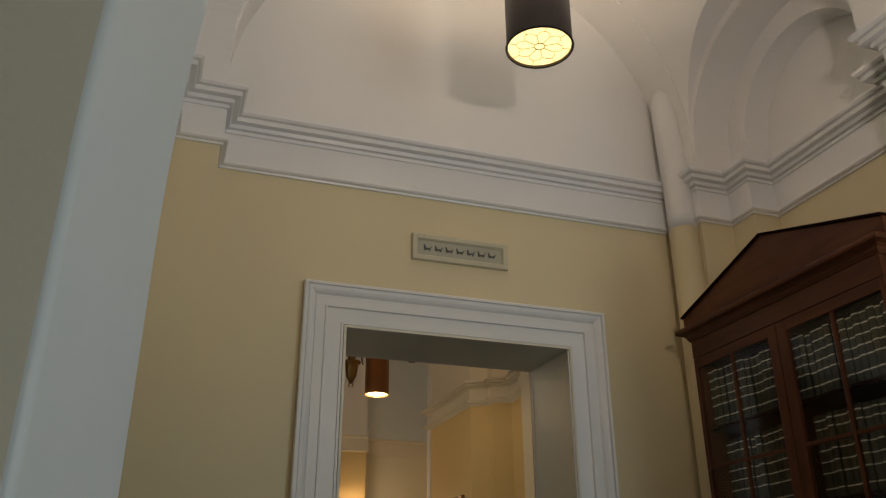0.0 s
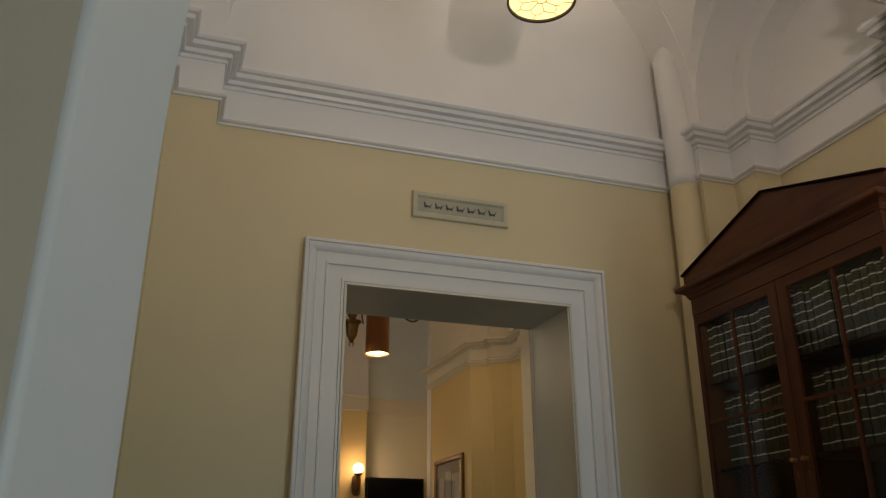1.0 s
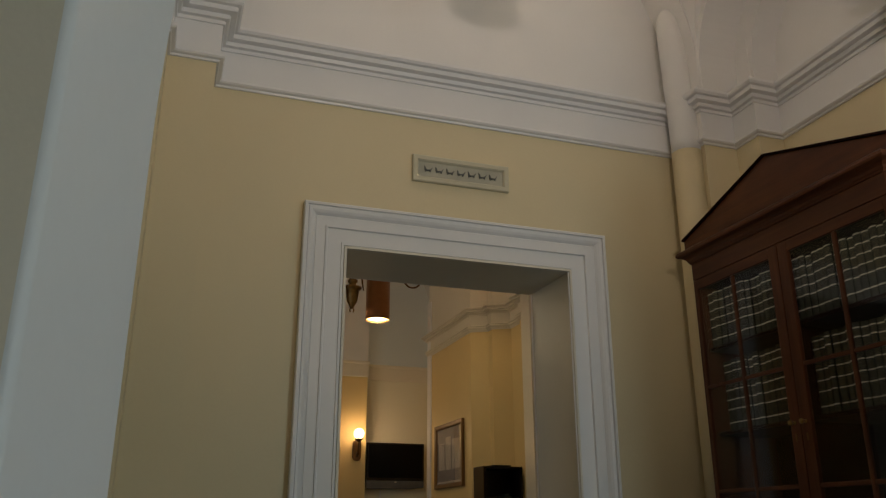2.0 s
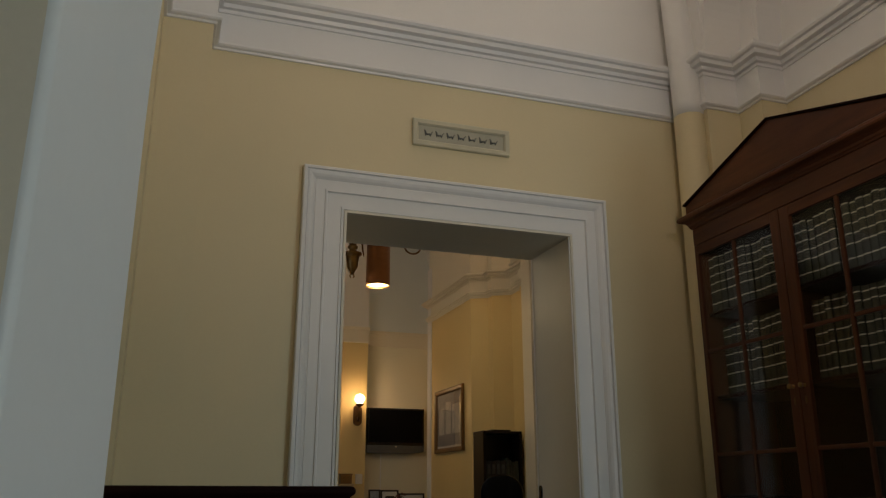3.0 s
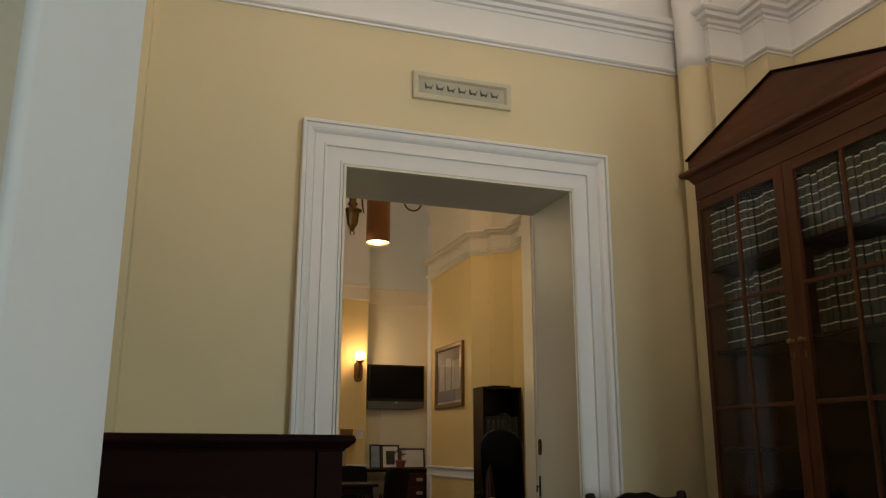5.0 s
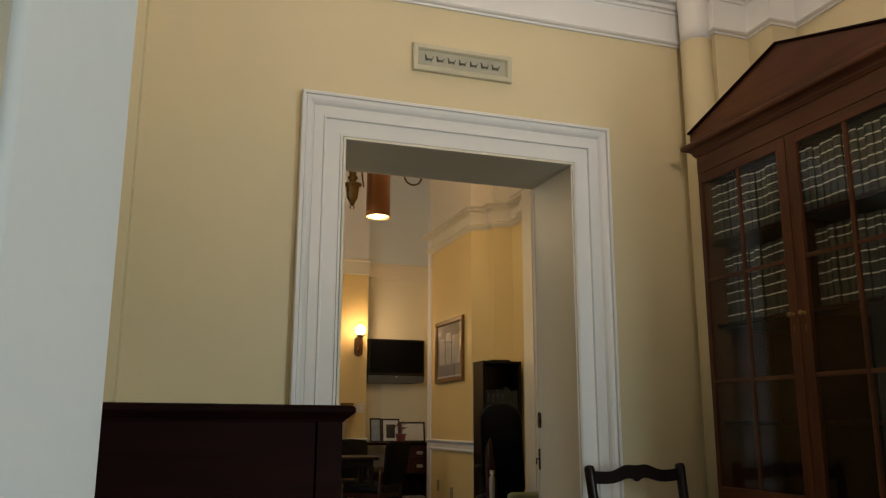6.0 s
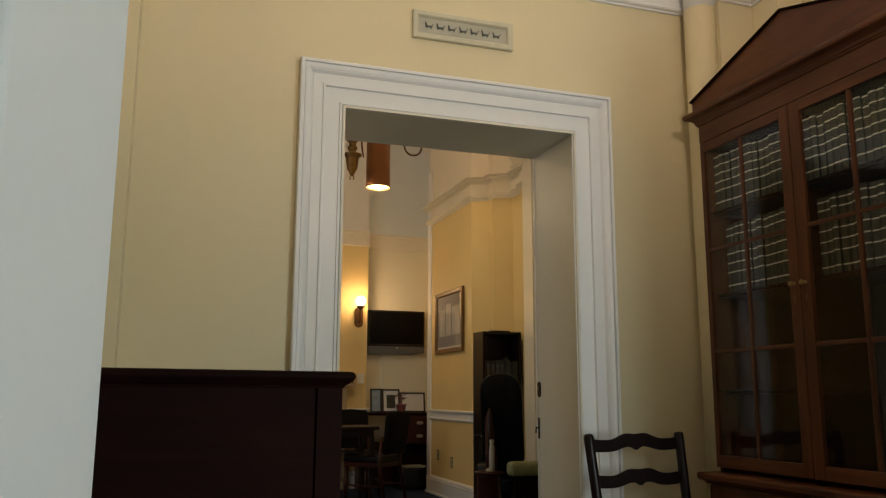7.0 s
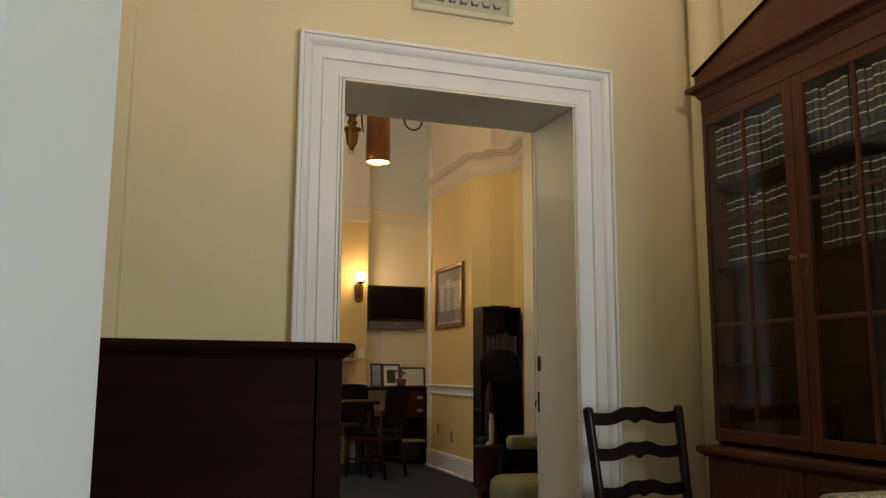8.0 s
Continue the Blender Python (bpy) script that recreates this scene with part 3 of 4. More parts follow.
M_TITLE = material("worn_olive_title_cloth", (0.050, 0.045, 0.020), 0.6, vary=0.35, scale=60, second=(0.022, 0.024, 0.012), piece=0.4)
M_PAPER = material("paper", (0.62, 0.58, 0.48), 0.8, vary=0.05, scale=30)


def make_book(h, w, d, bands, label):
    """A bound volume; its spine faces -x."""
    book = thing("book", pose(0, 0, 0), label, "book", "law books in the bookcase")
    bm = bmesh.new()
    add_box(bm, 0.0, d, -w / 2, -w / 2 + 0.003, 0, h)
    add_box(bm, 0.0, d, w / 2 - 0.003, w / 2, 0, h)
    n = 6
    pts = [(-0.007 * math.sin(math.pi * k / n), -w / 2 + w * k / n) for k in range(n + 1)]
    prism(bm, pts + [(0.004, w / 2), (0.004, -w / 2)], 0, h)
    part("cover", bm, M_BOOK, book)
    part("pages", box(0.005, d - 0.004, -w / 2 + 0.003, w / 2 - 0.003, 0.003, h - 0.004), M_PAPER, book)
    for z in bands:
        bm = bmesh.new()
        ring = [(-0.0086 * math.sin(math.pi * k / n) - 0.0008, -w / 2 + 0.001 + (w - 0.002) * k / n) for k in range(n + 1)]
        prism(bm, ring + [(0.001, w / 2 - 0.001), (0.001, -w / 2 + 0.001)], z - 0.003, z + 0.003)
        part("spine_band", bm, M_BAND, book)
    for z0, z1 in zip(bands[1:], bands[2:]):
        bm = bmesh.new()
        ring = [(-0.0074 * math.sin(math.pi * k / n) - 0.0006, -w / 2 + 0.002 + (w - 0.004) * k / n) for k in range(n + 1)]
        prism(bm, ring + [(0.001, w / 2 - 0.002), (0.001, -w / 2 + 0.002)], z0 + 0.008, z1 - 0.008)
        part("title_label", bm, M_TITLE, book, "worn olive-brown title label")
    return book


protos = [make_book(0.305, 0.043, 0.19, (0.045, 0.112, 0.158, 0.205, 0.252, 0.300), "tall dark green cloth-bound law volume with cream bands"),
          make_book(0.30, 0.038, 0.19, (0.045, 0.110, 0.156, 0.202, 0.248, 0.295), "dark green cloth-bound law volume with cream bands"),
          make_book(0.38, 0.043, 0.20, (0.045, 0.115, 0.165, 0.217, 0.315, 0.355), "large dark green law volume with cream bands"),
          make_book(0.375, 0.038, 0.20, (0.045, 0.115, 0.165, 0.217, 0.315, 0.353), "large slim dark green law volume with cream bands")]
used = [False] * 4
rng = random.Random(4)
for z, tall, front in ((2.1175, 0, 2.809), (1.6675, 2, 2.853)):
    for a, b in ((BY0 - 0.03, BYC + 0.016), (BYC - 0.016, BY1 + 0.03)):
        y = a
        while True:
            k = rng.choice((0, 0, 1))
            w = (0.043, 0.038)[k]
            if y - w < b + 0.01:
                break
            y -= w / 2
            m = pose(front + rng.uniform(-0.006, 0.008), y, z, 0, 0, rng.uniform(-1.2, 1.2)) @ Matrix.Diagonal((1, 1, rng.uniform(0.988, 1.012), 1))
            y -= w / 2 + 0.0015
            k += tall
            if used[k]:
                copy_thing(protos[k], m)
            else:
                protos[k].matrix_basis, used[k] = m, True


# ---- dark desk beside the doorway ----
desk = thing("reception_desk", pose(0.424, -1.975, 0.0, 0, 0, 10), "tall dark walnut desk with moulded top edge beside the doorway", "desk")
desk.scale = (1, 1, 1.008)
DL, DD, DH = 0.70, 0.62, 1.178
bm = bmesh.new()
TOPM = [(-0.02, 1.138), (0.002, 1.138), (0.005, 1.144), (0.014, 1.148), (0.022, 1.155), (0.027, 1.157), (0.031, 1.163), (0.031, 1.170), (0.026, 1.176), (0.018, 1.178), (-0.02, 1.178)]
sweep(bm, [(o * 0.75, z) for o, z in TOPM], [(-DL, 0), (0, 0), (0, DD)])
add_box(bm, -DL, -0.01, 0.01, DD, 1.15, 1.1775)
part("top", bm, M_DARKWOOD, desk)
part("front_panel", box(-DL, -0.071, 0.004, 0.03, 0.0, 1.14, 0.001), M_DARKWOOD, desk)
part("groove_backing", box(-0.073, -0.060, 0.012, 0.03, 0.0, 1.14), M_DARKWOOD, desk)
part("corner_stile", box(-0.066, 0, 0.004, 0.06, 0.0, 1.14, 0.001), M_DARKWOOD, desk)
part("side_panel", box(-0.028, -0.006, 0.06, DD - 0.02, 0.0, 1.14, 0.002), M_DARKWOOD, desk)
part("plinth", box(-DL, 0.008, -0.008, 0.008, 0.0, 0.11, 0.003), M_DARKWOOD, desk)

# ---- ladder-back chair ----
chair = thing("ladder_back_chair", pose(2.295, -0.36, 0, 0, 0, 10), "black-brown wooden ladder-back chair with wavy slats beside the doorway", "chair")
CW = 0.285


def post_x(z):
    return CW + 0.012 - 0.05 * max(0.0, 0.9 - z) * 0.7


def rake(z):
    return 0.14 * (z - 0.45) if z > 0.45 else 0.10 * (0.45 - z)


for s in (-1, 1):
    bm = bmesh.new()
    zs = [0, 0.12, 0.3, 0.45, 0.6, 0.75, 0.88, 0.925, 0.942, 0.946]
    rs = [0.017, 0.021, 0.023, 0.024, 0.0245, 0.0245, 0.025, 0.026, 0.022, 0.008]
    tube(bm, [(s * post_x(z), rake(z), z) for z in zs], rs, 14)
    part("back_post", bm, M_BLACKWOOD, chair, smooth=True)
for zc, hh in ((0.898, 1.0), (0.728, 0.95), (0.545, 0.9)):
    top, bot = [], []
    n = 48
    for k in range(n + 1):
        u = -1 + 2 * k / n
        x = u * (post_x(zc) - 0.012)
        wave = 0.030 * hh * (math.exp(-((u - 0.21) / 0.24) ** 2) + math.exp(-((u + 0.21) / 0.24) ** 2)) - 0.006 + 0.010 * abs(u) ** 5
        top.append((x, zc + 0.020 + wave))
        bot.append((x, zc - 0.040 + 0.75 * wave - 0.013 * math.exp(-(u / 0.07) ** 2)))
    bm = bmesh.new()
    outline_slab(bm, top + bot[::-1], 0.018, 0.003, pose(0, rake(zc) + 0.004, zc, -8, 0, 0) @ pose(0, 0, -zc))
    part("slat", bm, M_BLACKWOOD, chair)
bm = bmesh.new()
prism(bm, [(-0.25, 0.0), (0.25, 0.0), (0.275, -0.43), (-0.275, -0.43)], 0.43, 0.462)
part("seat", bm, M_BLACKWOOD, chair)
for s in (-1, 1):
    part("front_leg", tube(bmesh.new(), [(s * 0.25, -0.40, 0), (s * 0.25, -0.40, 0.2), (s * 0.25, -0.40, 0.43)], [0.016, 0.02, 0.022], 12), M_BLACKWOOD, chair, smooth=True)
    part("stretcher", tube(bmesh.new(), [(s * 0.25, -0.39, 0.2), (s * 0.235, 0.0, 0.2)], 0.011, 10), M_BLACKWOOD, chair)
part("stretcher", tube(bmesh.new(), [(-0.25, -0.40, 0.26), (0.25, -0.40, 0.26)], 0.012, 10), M_BLACKWOOD, chair)

# ---- floral armchair, only its back roll shows ----
M_FLORAL = material("floral_fabric", (0.42, 0.36, 0.23), 0.85, vary=0.25, scale=45, second=(0.03, 0.05, 0.035), bump=0.4, bump_scale=250)
arm = thing("floral_armchair", pose(2.42, -1.93, 0, 0, 0, 0), "armchair covered in cream and green floral fabric", "armchair")
part("backrest", cushion(-0.30, 0.24, 0.13, 0.27, 0.12, 0.715, 0.055), M_FLORAL, arm, smooth=True)
part("seat", cushion(-0.24, 0.20, -0.42, 0.13, 0.14, 0.42, 0.05), M_FLORAL, arm, smooth=True)
for x0 in (-0.31, 0.19):
    part("armrest", cushion(x0, x0 + 0.08, -0.42, 0.13, 0.12, 0.55, 0.035), M_FLORAL, arm, smooth=True)
for x0 in (-0.26, 0.18):
    for y0 in (-0.38, 0.18):
        part("foot", lathe(bmesh.new(), [(0.016, 0), (0.024, 0.13)], 12, Matrix.Translation((x0 + 0.02, y0, 0))), M_BLACKWOOD, arm)

# ---- plaque above the doorway ----
M_PLAQUE = material("cream_plaque_frame", (0.60, 0.55, 0.40), 0.45, vary=0.05, scale=8)
M_PLATE = material("grey_cream_plaque_field", (0.47, 0.44, 0.34), 0.5, vary=0.06, scale=10)
M_MARK = material("dark_grey_ornament", (0.15, 0.15, 0.14), 0.4, 0.3, vary=0.1, scale=30)
plaque = thing("wall_plaque", pose(1.462, -0.001, 3.118), "cream framed wall plaque with seven small dark ornaments", "plaque")
bm = bmesh.new()
sweep(bm, [(0, 0), (0, 0.022), (0.005, 0.026), (0.026, 0.026), (0.034, 0.016), (0.036, 0.0)], [(-0.293, -0.08), (-0.293, 0.08), (0.293, 0.08), (0.293, -0.08)], closed=True)
bm.transform(Matrix(((1, 0, 0, 0), (0, 0, -1, 0), (0, 1, 0, 0), (0, 0, 0, 1))))
part("frame", bm, M_PLAQUE, plaque)
part("field", box(-0.262, 0.262, -0.010, 0.0, -0.05, 0.05), M_PLATE, plaque)
for k in range(7):
    x = -0.198 + 0.066 * k
    bm = bmesh.new()
    tube(bm, [(x - 0.024, -0.012, 0.020), (x - 0.019, -0.012, 0.010), (x - 0.018, -0.013, -0.002), (x - 0.017, -0.012, -0.016)], [0.002, 0.005, 0.006, 0.003], 8)
    tube(bm, [(x - 0.018, -0.013, 0.0), (x - 0.008, -0.014, -0.008), (x + 0.004, -0.013, -0.004), (x + 0.012, -0.013, -0.010)], [0.003, 0.006, 0.005, 0.005], 8)
    tube(bm, [(x + 0.010, -0.013, -0.016), (x + 0.013, -0.013, -0.004), (x + 0.018, -0.012, 0.004), (x + 0.026, -0.012, 0.014)], [0.003, 0.005, 0.003, 0.0015], 8)
    part("ornament", bm, M_MARK, plaque)

# ---- hall lamp ----
M_LAMPGLASS = glow("lit_amber_lamp_glass", (1.0, 0.78, 0.33), 3.2)
LX0, LY0, LZ0 = 1.50, -1.10, 3.79
hall_lamp = thing("pendant_lamp", pose(LX0, LY0, LZ0), "dark brown cylinder pendant lamp with lit leaded glass bottom", "lamp")
bm = bmesh.new()
lathe(bm, [(0.165, 0.0), (0.165, 0.62), (0.160, 0.62), (0.160, 0.0)], 48)
bm.faces.ensure_lookup_table()
caps = [f for f in bm.faces if len(f.verts) > 4]
bmesh.ops.delete(bm, geom=caps, context="FACES_ONLY")
part("shade", bm, M_SHADE, hall_lamp, smooth=True)
bm = bmesh.new()
tube(bm, [(0.166 * math.cos(2 * math.pi * k / 48), 0.166 * math.sin(2 * math.pi * k / 48), 0.002) for k in range(49)], 0.006, 8)
part("rim", bm, M_BLACK, hall_lamp)
part("glass_bottom", lathe(bmesh.new(), [(0.158, 0.012), (0.158, 0.018)], 48), M_LAMPGLASS, hall_lamp, "glowing amber leaded glass disc")
bm = bmesh.new()
tube(bm, [(0.026 * math.cos(2 * math.pi * k / 16), 0.026 * math.sin(2 * math.pi * k / 16), 0.010) for k in range(17)], 0.0024, 6)
for k in range(8):
    a, h = 2 * math.pi * k / 8 + 0.2, math.pi / 8
    tube(bm, [(0.026 * math.cos(a), 0.026 * math.sin(a), 0.010), (0.088 * math.cos(a), 0.088 * math.sin(a), 0.010)], 0.0018, 6)
    for b in (a - h, a + h):
        tube(bm, [(0.088 * math.cos(a), 0.088 * math.sin(a), 0.010), (0.112 * math.cos((a + b) / 2), 0.112 * math.sin((a + b) / 2), 0.010), (0.120 * math.cos(b), 0.120 * math.sin(b), 0.010)], 0.0016, 6)
    tube(bm, [(0.120 * math.cos(a + h), 0.120 * math.sin(a + h), 0.010), (0.158 * math.cos(a + h), 0.158 * math.sin(a + h), 0.010)], 0.0016, 6)
part("lead_lines", bm, M_BRONZE, hall_lamp)
bm = bmesh.new()
tube(bm, [(0, 0, 0.60), (0, 0, 1.60)], 0.011, 12)
for k in range(3):
    a = 2 * math.pi * k / 3
    tube(bm, [(0, 0, 0.66), (0.16 * math.cos(a), 0.16 * math.sin(a), 0.61)], 0.005, 8)
part("stem", bm, M_BRONZE, hall_lamp)
part("canopy", lathe(bmesh.new(), [(0.012, 1.54), (0.03, 1.56), (0.06, 1.60), (0.065, 1.63)], 24), M_BRONZE, hall_lamp)

# ---- office: chandelier ----
chan = thing("chandelier", pose(1.555, 3.26, 3.13), "brass chandelier with copper cylinder shades and urn finial", "chandelier")
bm = bmesh.new()
lathe(bm, [(0.004, 0.0), (0.022, 0.02), (0.026, 0.034), (0.036, 0.05), (0.050, 0.075), (0.056, 0.13), (0.062, 0.165), (0.058, 0.180), (0.086, 0.196), (0.088, 0.212), (0.040, 0.222), (0.032, 0.25), (0.046, 0.262), (0.048, 0.28), (0.034, 0.288), (0.034, 0.33), (0.056, 0.34), (0.058, 0.365), (0.026, 0.375), (0.022, 0.44), (0.06, 0.47), (0.07, 0.55), (0.03, 0.62), (0.014, 0.66), (0.014, 2.40)], 24)
part("stem", bm, M_BRASS, chan, smooth=True)
bm = bmesh.new()
for s in (-1, 1):
    tube(bm, [(s * 0.012, 0, 0.01), (s * 0.02, 0, -0.012), (s * 0.012, 0, -0.03)], 0.006, 8)
part("finial_curls", bm, M_BRASS, chan)
M_SHADEGLOW = glow("lit_shade_opening", (1.0, 0.80, 0.40), 1.7)
for s in (-1, 1):
    bm = bmesh.new()
    tube(bm, [(s * 0.02, 0, 0.50), (s * 0.10, 0, 0.46), (s * 0.17, 0, 0.50), (s * 0.22, 0, 0.60), (s * 0.25, 0, 0.62), (s * 0.255, 0, 0.52)], 0.011, 10)
    tube(bm, [(s * 0.10, 0, 0.47), (s * 0.085, 0, 0.36), (s * 0.095, 0, 0.26), (s * 0.108, 0, 0.19)], [0.009, 0.009, 0.008, 0.005], 8)
    ring = [(s * (0.59 - 0.085 * math.cos(2 * math.pi * k / 20)), 0.0, 0.345 + 0.085 * math.sin(2 * math.pi * k / 20)) for k in range(21)]
    tube(bm, ring, 0.009, 8)
    tube(bm, [(s * 0.25, 0, 0.60), (s * 0.38, 0, 0.58), (s * 0.505, 0, 0.345)], 0.010, 8)
    part("arm", bm, M_BRONZE, chan, smooth=True)
    bm = bmesh.new()
    lathe(bm, [(0.114, -0.085), (0.110, 0.50), (0.106, 0.50), (0.110, -0.085)], 40, Matrix.Translation((s * 0.25, 0, 0)))
    bmesh.ops.delete(bm, geom=[f for f in bm.faces if len(f.verts) > 4], context="FACES_ONLY")
    shade = part("shade", bm, M_COPPER, chan, "copper cylinder shade", smooth=True)
    part("rim", tube(bmesh.new(), [(s * 0.25 + 0.113 * math.cos(2 * math.pi * k / 40), 0.113 * math.sin(2 * math.pi * k / 40), -0.084) for k in range(41)], 0.005, 8), M_BRONZE, shade, "thin dark bronze rim")
    part("diffuser", lathe(bmesh.new(), [(0.108, -0.075), (0.108, -0.07)], 40, Matrix.Translation((s * 0.25, 0, 0))), M_SHADEGLOW, shade, "lit warm white diffuser")
part("canopy", lathe(bmesh.new(), [(0.02, 2.36), (0.05, 2.39), (0.07, 2.45)], 24), M_BRASS, chan)

# ---- office: wall sconce ----
M_GLOBE = glow("lit_opal_globe", (1.0, 0.80, 0.46), 14.0)
sconce = thing("wall_sconce", pose(2.315, YS, 1.97), "bronze wall sconce with lit opal glass globe", "wall lamp")
bm = bmesh.new()
outline_slab(bm, round_rect(-0.055, 0.055, 0.0, 0.26, 0.054, 8), 0.02, 0.006, pose(0, -0.012, 0))
part("back_plate", bm, M_BRONZE, sconce)
bm = bmesh.new()
tube(bm, [(0, -0.02, 0.10), (0, -0.06, 0.06), (0, -0.10, 0.09), (0, -0.11, 0.16), (0, -0.11, 0.24)], [0.012, 0.014, 0.012, 0.011, 0.012], 12)
lathe(bm, [(0.012, 0.22), (0.028, 0.235), (0.05, 0.25), (0.052, 0.262), (0.03, 0.268)], 24, Matrix.Translation((0, -0.11, 0)))
part("arm", bm, M_BRONZE, sconce, smooth=True)
bm = bmesh.new()
lathe(bm, [(0.03, 0.262)] + [(0.062 * math.sin(radians(a)), 0.325 - 0.062 * math.cos(radians(a))) for a in range(35, 180, 12)] + [(0.002, 0.387)], 28, Matrix.Translation((0, -0.11, 0)))
globe = part("globe", bm, M_GLOBE, sconce, "lit opal glass globe", smooth=True)
globe.visible_shadow = False

# ---- office: television, cable cover ----
tv = thing("television", pose(2.842, 6.30, 1.645), "black flat television with silver speaker bar on the wall", "television")
M_SCREEN = material("dark_screen", (0.003, 0.003, 0.0035), 0.3, vary=0.05, scale=3, spec=0.12)
M_SILVER = material("grey_speaker_bar", (0.10, 0.11, 0.12), 0.45, 0.3, vary=0.08, scale=12)
part("cabinet", box(-0.378, 0.378, -0.03, 0.05, 0.10, 0.565, 0.008), M_BLACK, tv)
part("screen", box(-0.355, 0.355, -0.034, -0.028, 0.135, 0.545, 0.001), M_SCREEN, tv)
bm = bmesh.new()
outline_slab(bm, [(-0.378, 0.10), (0.378, 0.10), (0.37, 0.02), (0.20, 0.0), (-0.378, 0.0)], 0.07, 0.006)
part("speaker_bar", bm, M_SILVER, tv)
part("logo_badge", box(-0.012, 0.012, -0.038, -0.034, 0.078, 0.09), M_PAPER, tv, "small pale badge")
part("wall_mount", box(-0.15, 0.15, 0.05, 0.108, 0.20, 0.42), M_BLACK, tv)
tagged(part("cable_cover", box(2.675, 2.69, 6.402, 6.409, 0.90, 1.68, 0.002), M_TRIM), "thin cream cable cover on the wall", "cable cover")

# ---- office: framed picture on side wall ----
M_GILT = wood("brown_gilt_frame", (0.26, 0.14, 0.05), (0.16, 0.08, 0.03), 0.35)
M_MATT = material("grey_violet_print_ground", (0.32, 0.295, 0.30), 0.7, vary=0.06, scale=6)
M_PRINT = material("pale_print_columns", (0.68, 0.63, 0.58), 0.7, vary=0.08, scale=9)
pic = thing("framed_picture", pose(3.068, 4.82, 1.60), "large gilt-framed print with pale columns under glass", "picture")
bm = bmesh.new()
sweep(bm, [(0, 0), (0, 0.026), (0.010, 0.032), (0.040, 0.026), (0.050, 0.016), (0.055, 0.004), (0.055, 0)], [(-0.475, 0), (-0.475, 0.71), (0.475, 0.71), (0.475, 0)], closed=True)
bm.transform(Matrix(((0, 0, -1, 0), (1, 0, 0, 0), (0, 1, 0, 0), (0, 0, 0, 1))))
part("frame", bm, M_GILT, pic)
part("print_ground", box(-0.006, 0.0, -0.43, 0.43, 0.045, 0.665), M_MATT, pic)
for y0, y1, z0, z1 in ((0.17, 0.36, 0.20, 0.50), (-0.05, 0.13, 0.20, 0.56), (-0.34, -0.09, 0.20, 0.52)):
    part("print_column", box(-0.008, -0.005, y0, y1, z0, z1), M_PRINT, pic)
part("inner_border", box(-0.007, -0.004, -0.425, 0.425, 0.05, 0.075), M_PRINT, pic)
pg = part("glass", box(-0.014, -0.012, -0.425, 0.425, 0.05, 0.66), M_GLASS, pic)
pg.visible_shadow = False

# ---- office: black shelf unit with binders ----
unit = thing("shelf_unit", pose(3.145, 3.60, 0), "black open shelf unit holding dark binders", "shelf")
part("side", box(-0.215, -0.19, -0.15, 0.12, 0, 1.745, 0.002), M_BLACKWOOD, unit)
part("side", box(0.165, 0.19, -0.15, 0.12, 0, 1.745, 0.002), M_BLACKWOOD, unit)
part("back", box(-0.19, 0.165, 0.105, 0.12, 0, 1.745), M_BLACKWOOD, unit)
for z in (0.06, 0.47, 0.88, 1.22, 1.722):
    part("shelf", box(-0.19, 0.165, -0.145, 0.105, z, z + 0.022, 0.002), M_BLACKWOOD, unit)
tagged(part("black_cap", cushion(3.05, 3.25, 3.52, 3.68, 1.7455, 1.762, 0.008), M_LEATHER), "flat black folder lying on the shelf unit", "folder")
M_BINDER = material("dark_binder_cloth", (0.02, 0.025, 0.03), 0.5, vary=0.1, scale=20, piece=0.5)
M_GREENBINDER = material("grey_green_binder_cloth", (0.030, 0.042, 0.036), 0.5, vary=0.1, scale=20, piece=0.3)
M_LABEL = material("grey_spine_label", (0.065, 0.072, 0.072), 0.6, vary=0.15, scale=30)
x = -0.18
for k in range(8):
    w = (0.045, 0.05, 0.042, 0.05, 0.03, 0.025, 0.03, 0.04)[k]
    h = (0.22, 0.22, 0.225, 0.22, 0.25, 0.23, 0.21, 0.22)[k]
    b = thing("binder", pose(3.145 + x + w / 2, 3.54, 1.242), "dark binder with pale spine label" if k < 4 else "slim grey-green book on the shelf", "binder", "binders on the shelf unit")
    part("cover", box(-w / 2, w / 2, -0.08, 0.12, 0, h, 0.003), M_BINDER if k < 4 else M_GREENBINDER, b)
    part("spine_label", box(-w * 0.3, w * 0.3, -0.0815, -0.079, h * 0.45, h * 0.85), M_LABEL if k < 4 else M_GREENBINDER, b)
    x += w + 0.003

# ---- office: black desk chair ----
oc = thing("office_chair", pose(3.0, 2.88, 0, 0, 0, 142), "high-backed black leather office chair with armrests", "office chair")
bm = bmesh.new()
outline_slab(bm, round_rect(-0.168, 0.168, 0.50, 1.305, 0.14, 8), 0.10, 0.035, pose(0, 0.22, 0, -8, 0, 0))
part("backrest", bm, M_LEATHER, oc, smooth=True)
bm = bmesh.new()
outline_slab(bm, round_rect(-0.182, 0.182, 0.50, 1.325, 0.15, 10), 0.035, 0.012, pose(0, 0.275, 0, -8, 0, 0))
part("back_shell", bm, M_SHELL, oc, "glossy black plastic back shell", smooth=True)
part("under_frame", cushion(-0.22, 0.22, -0.20, 0.18, 0.30, 0.43, 0.03), M_BLACK, oc, smooth=True)
part("seat", cushion(-0.30, 0.30, -0.28, 0.22, 0.42, 0.54, 0.045), M_LEATHER, oc, smooth=True)
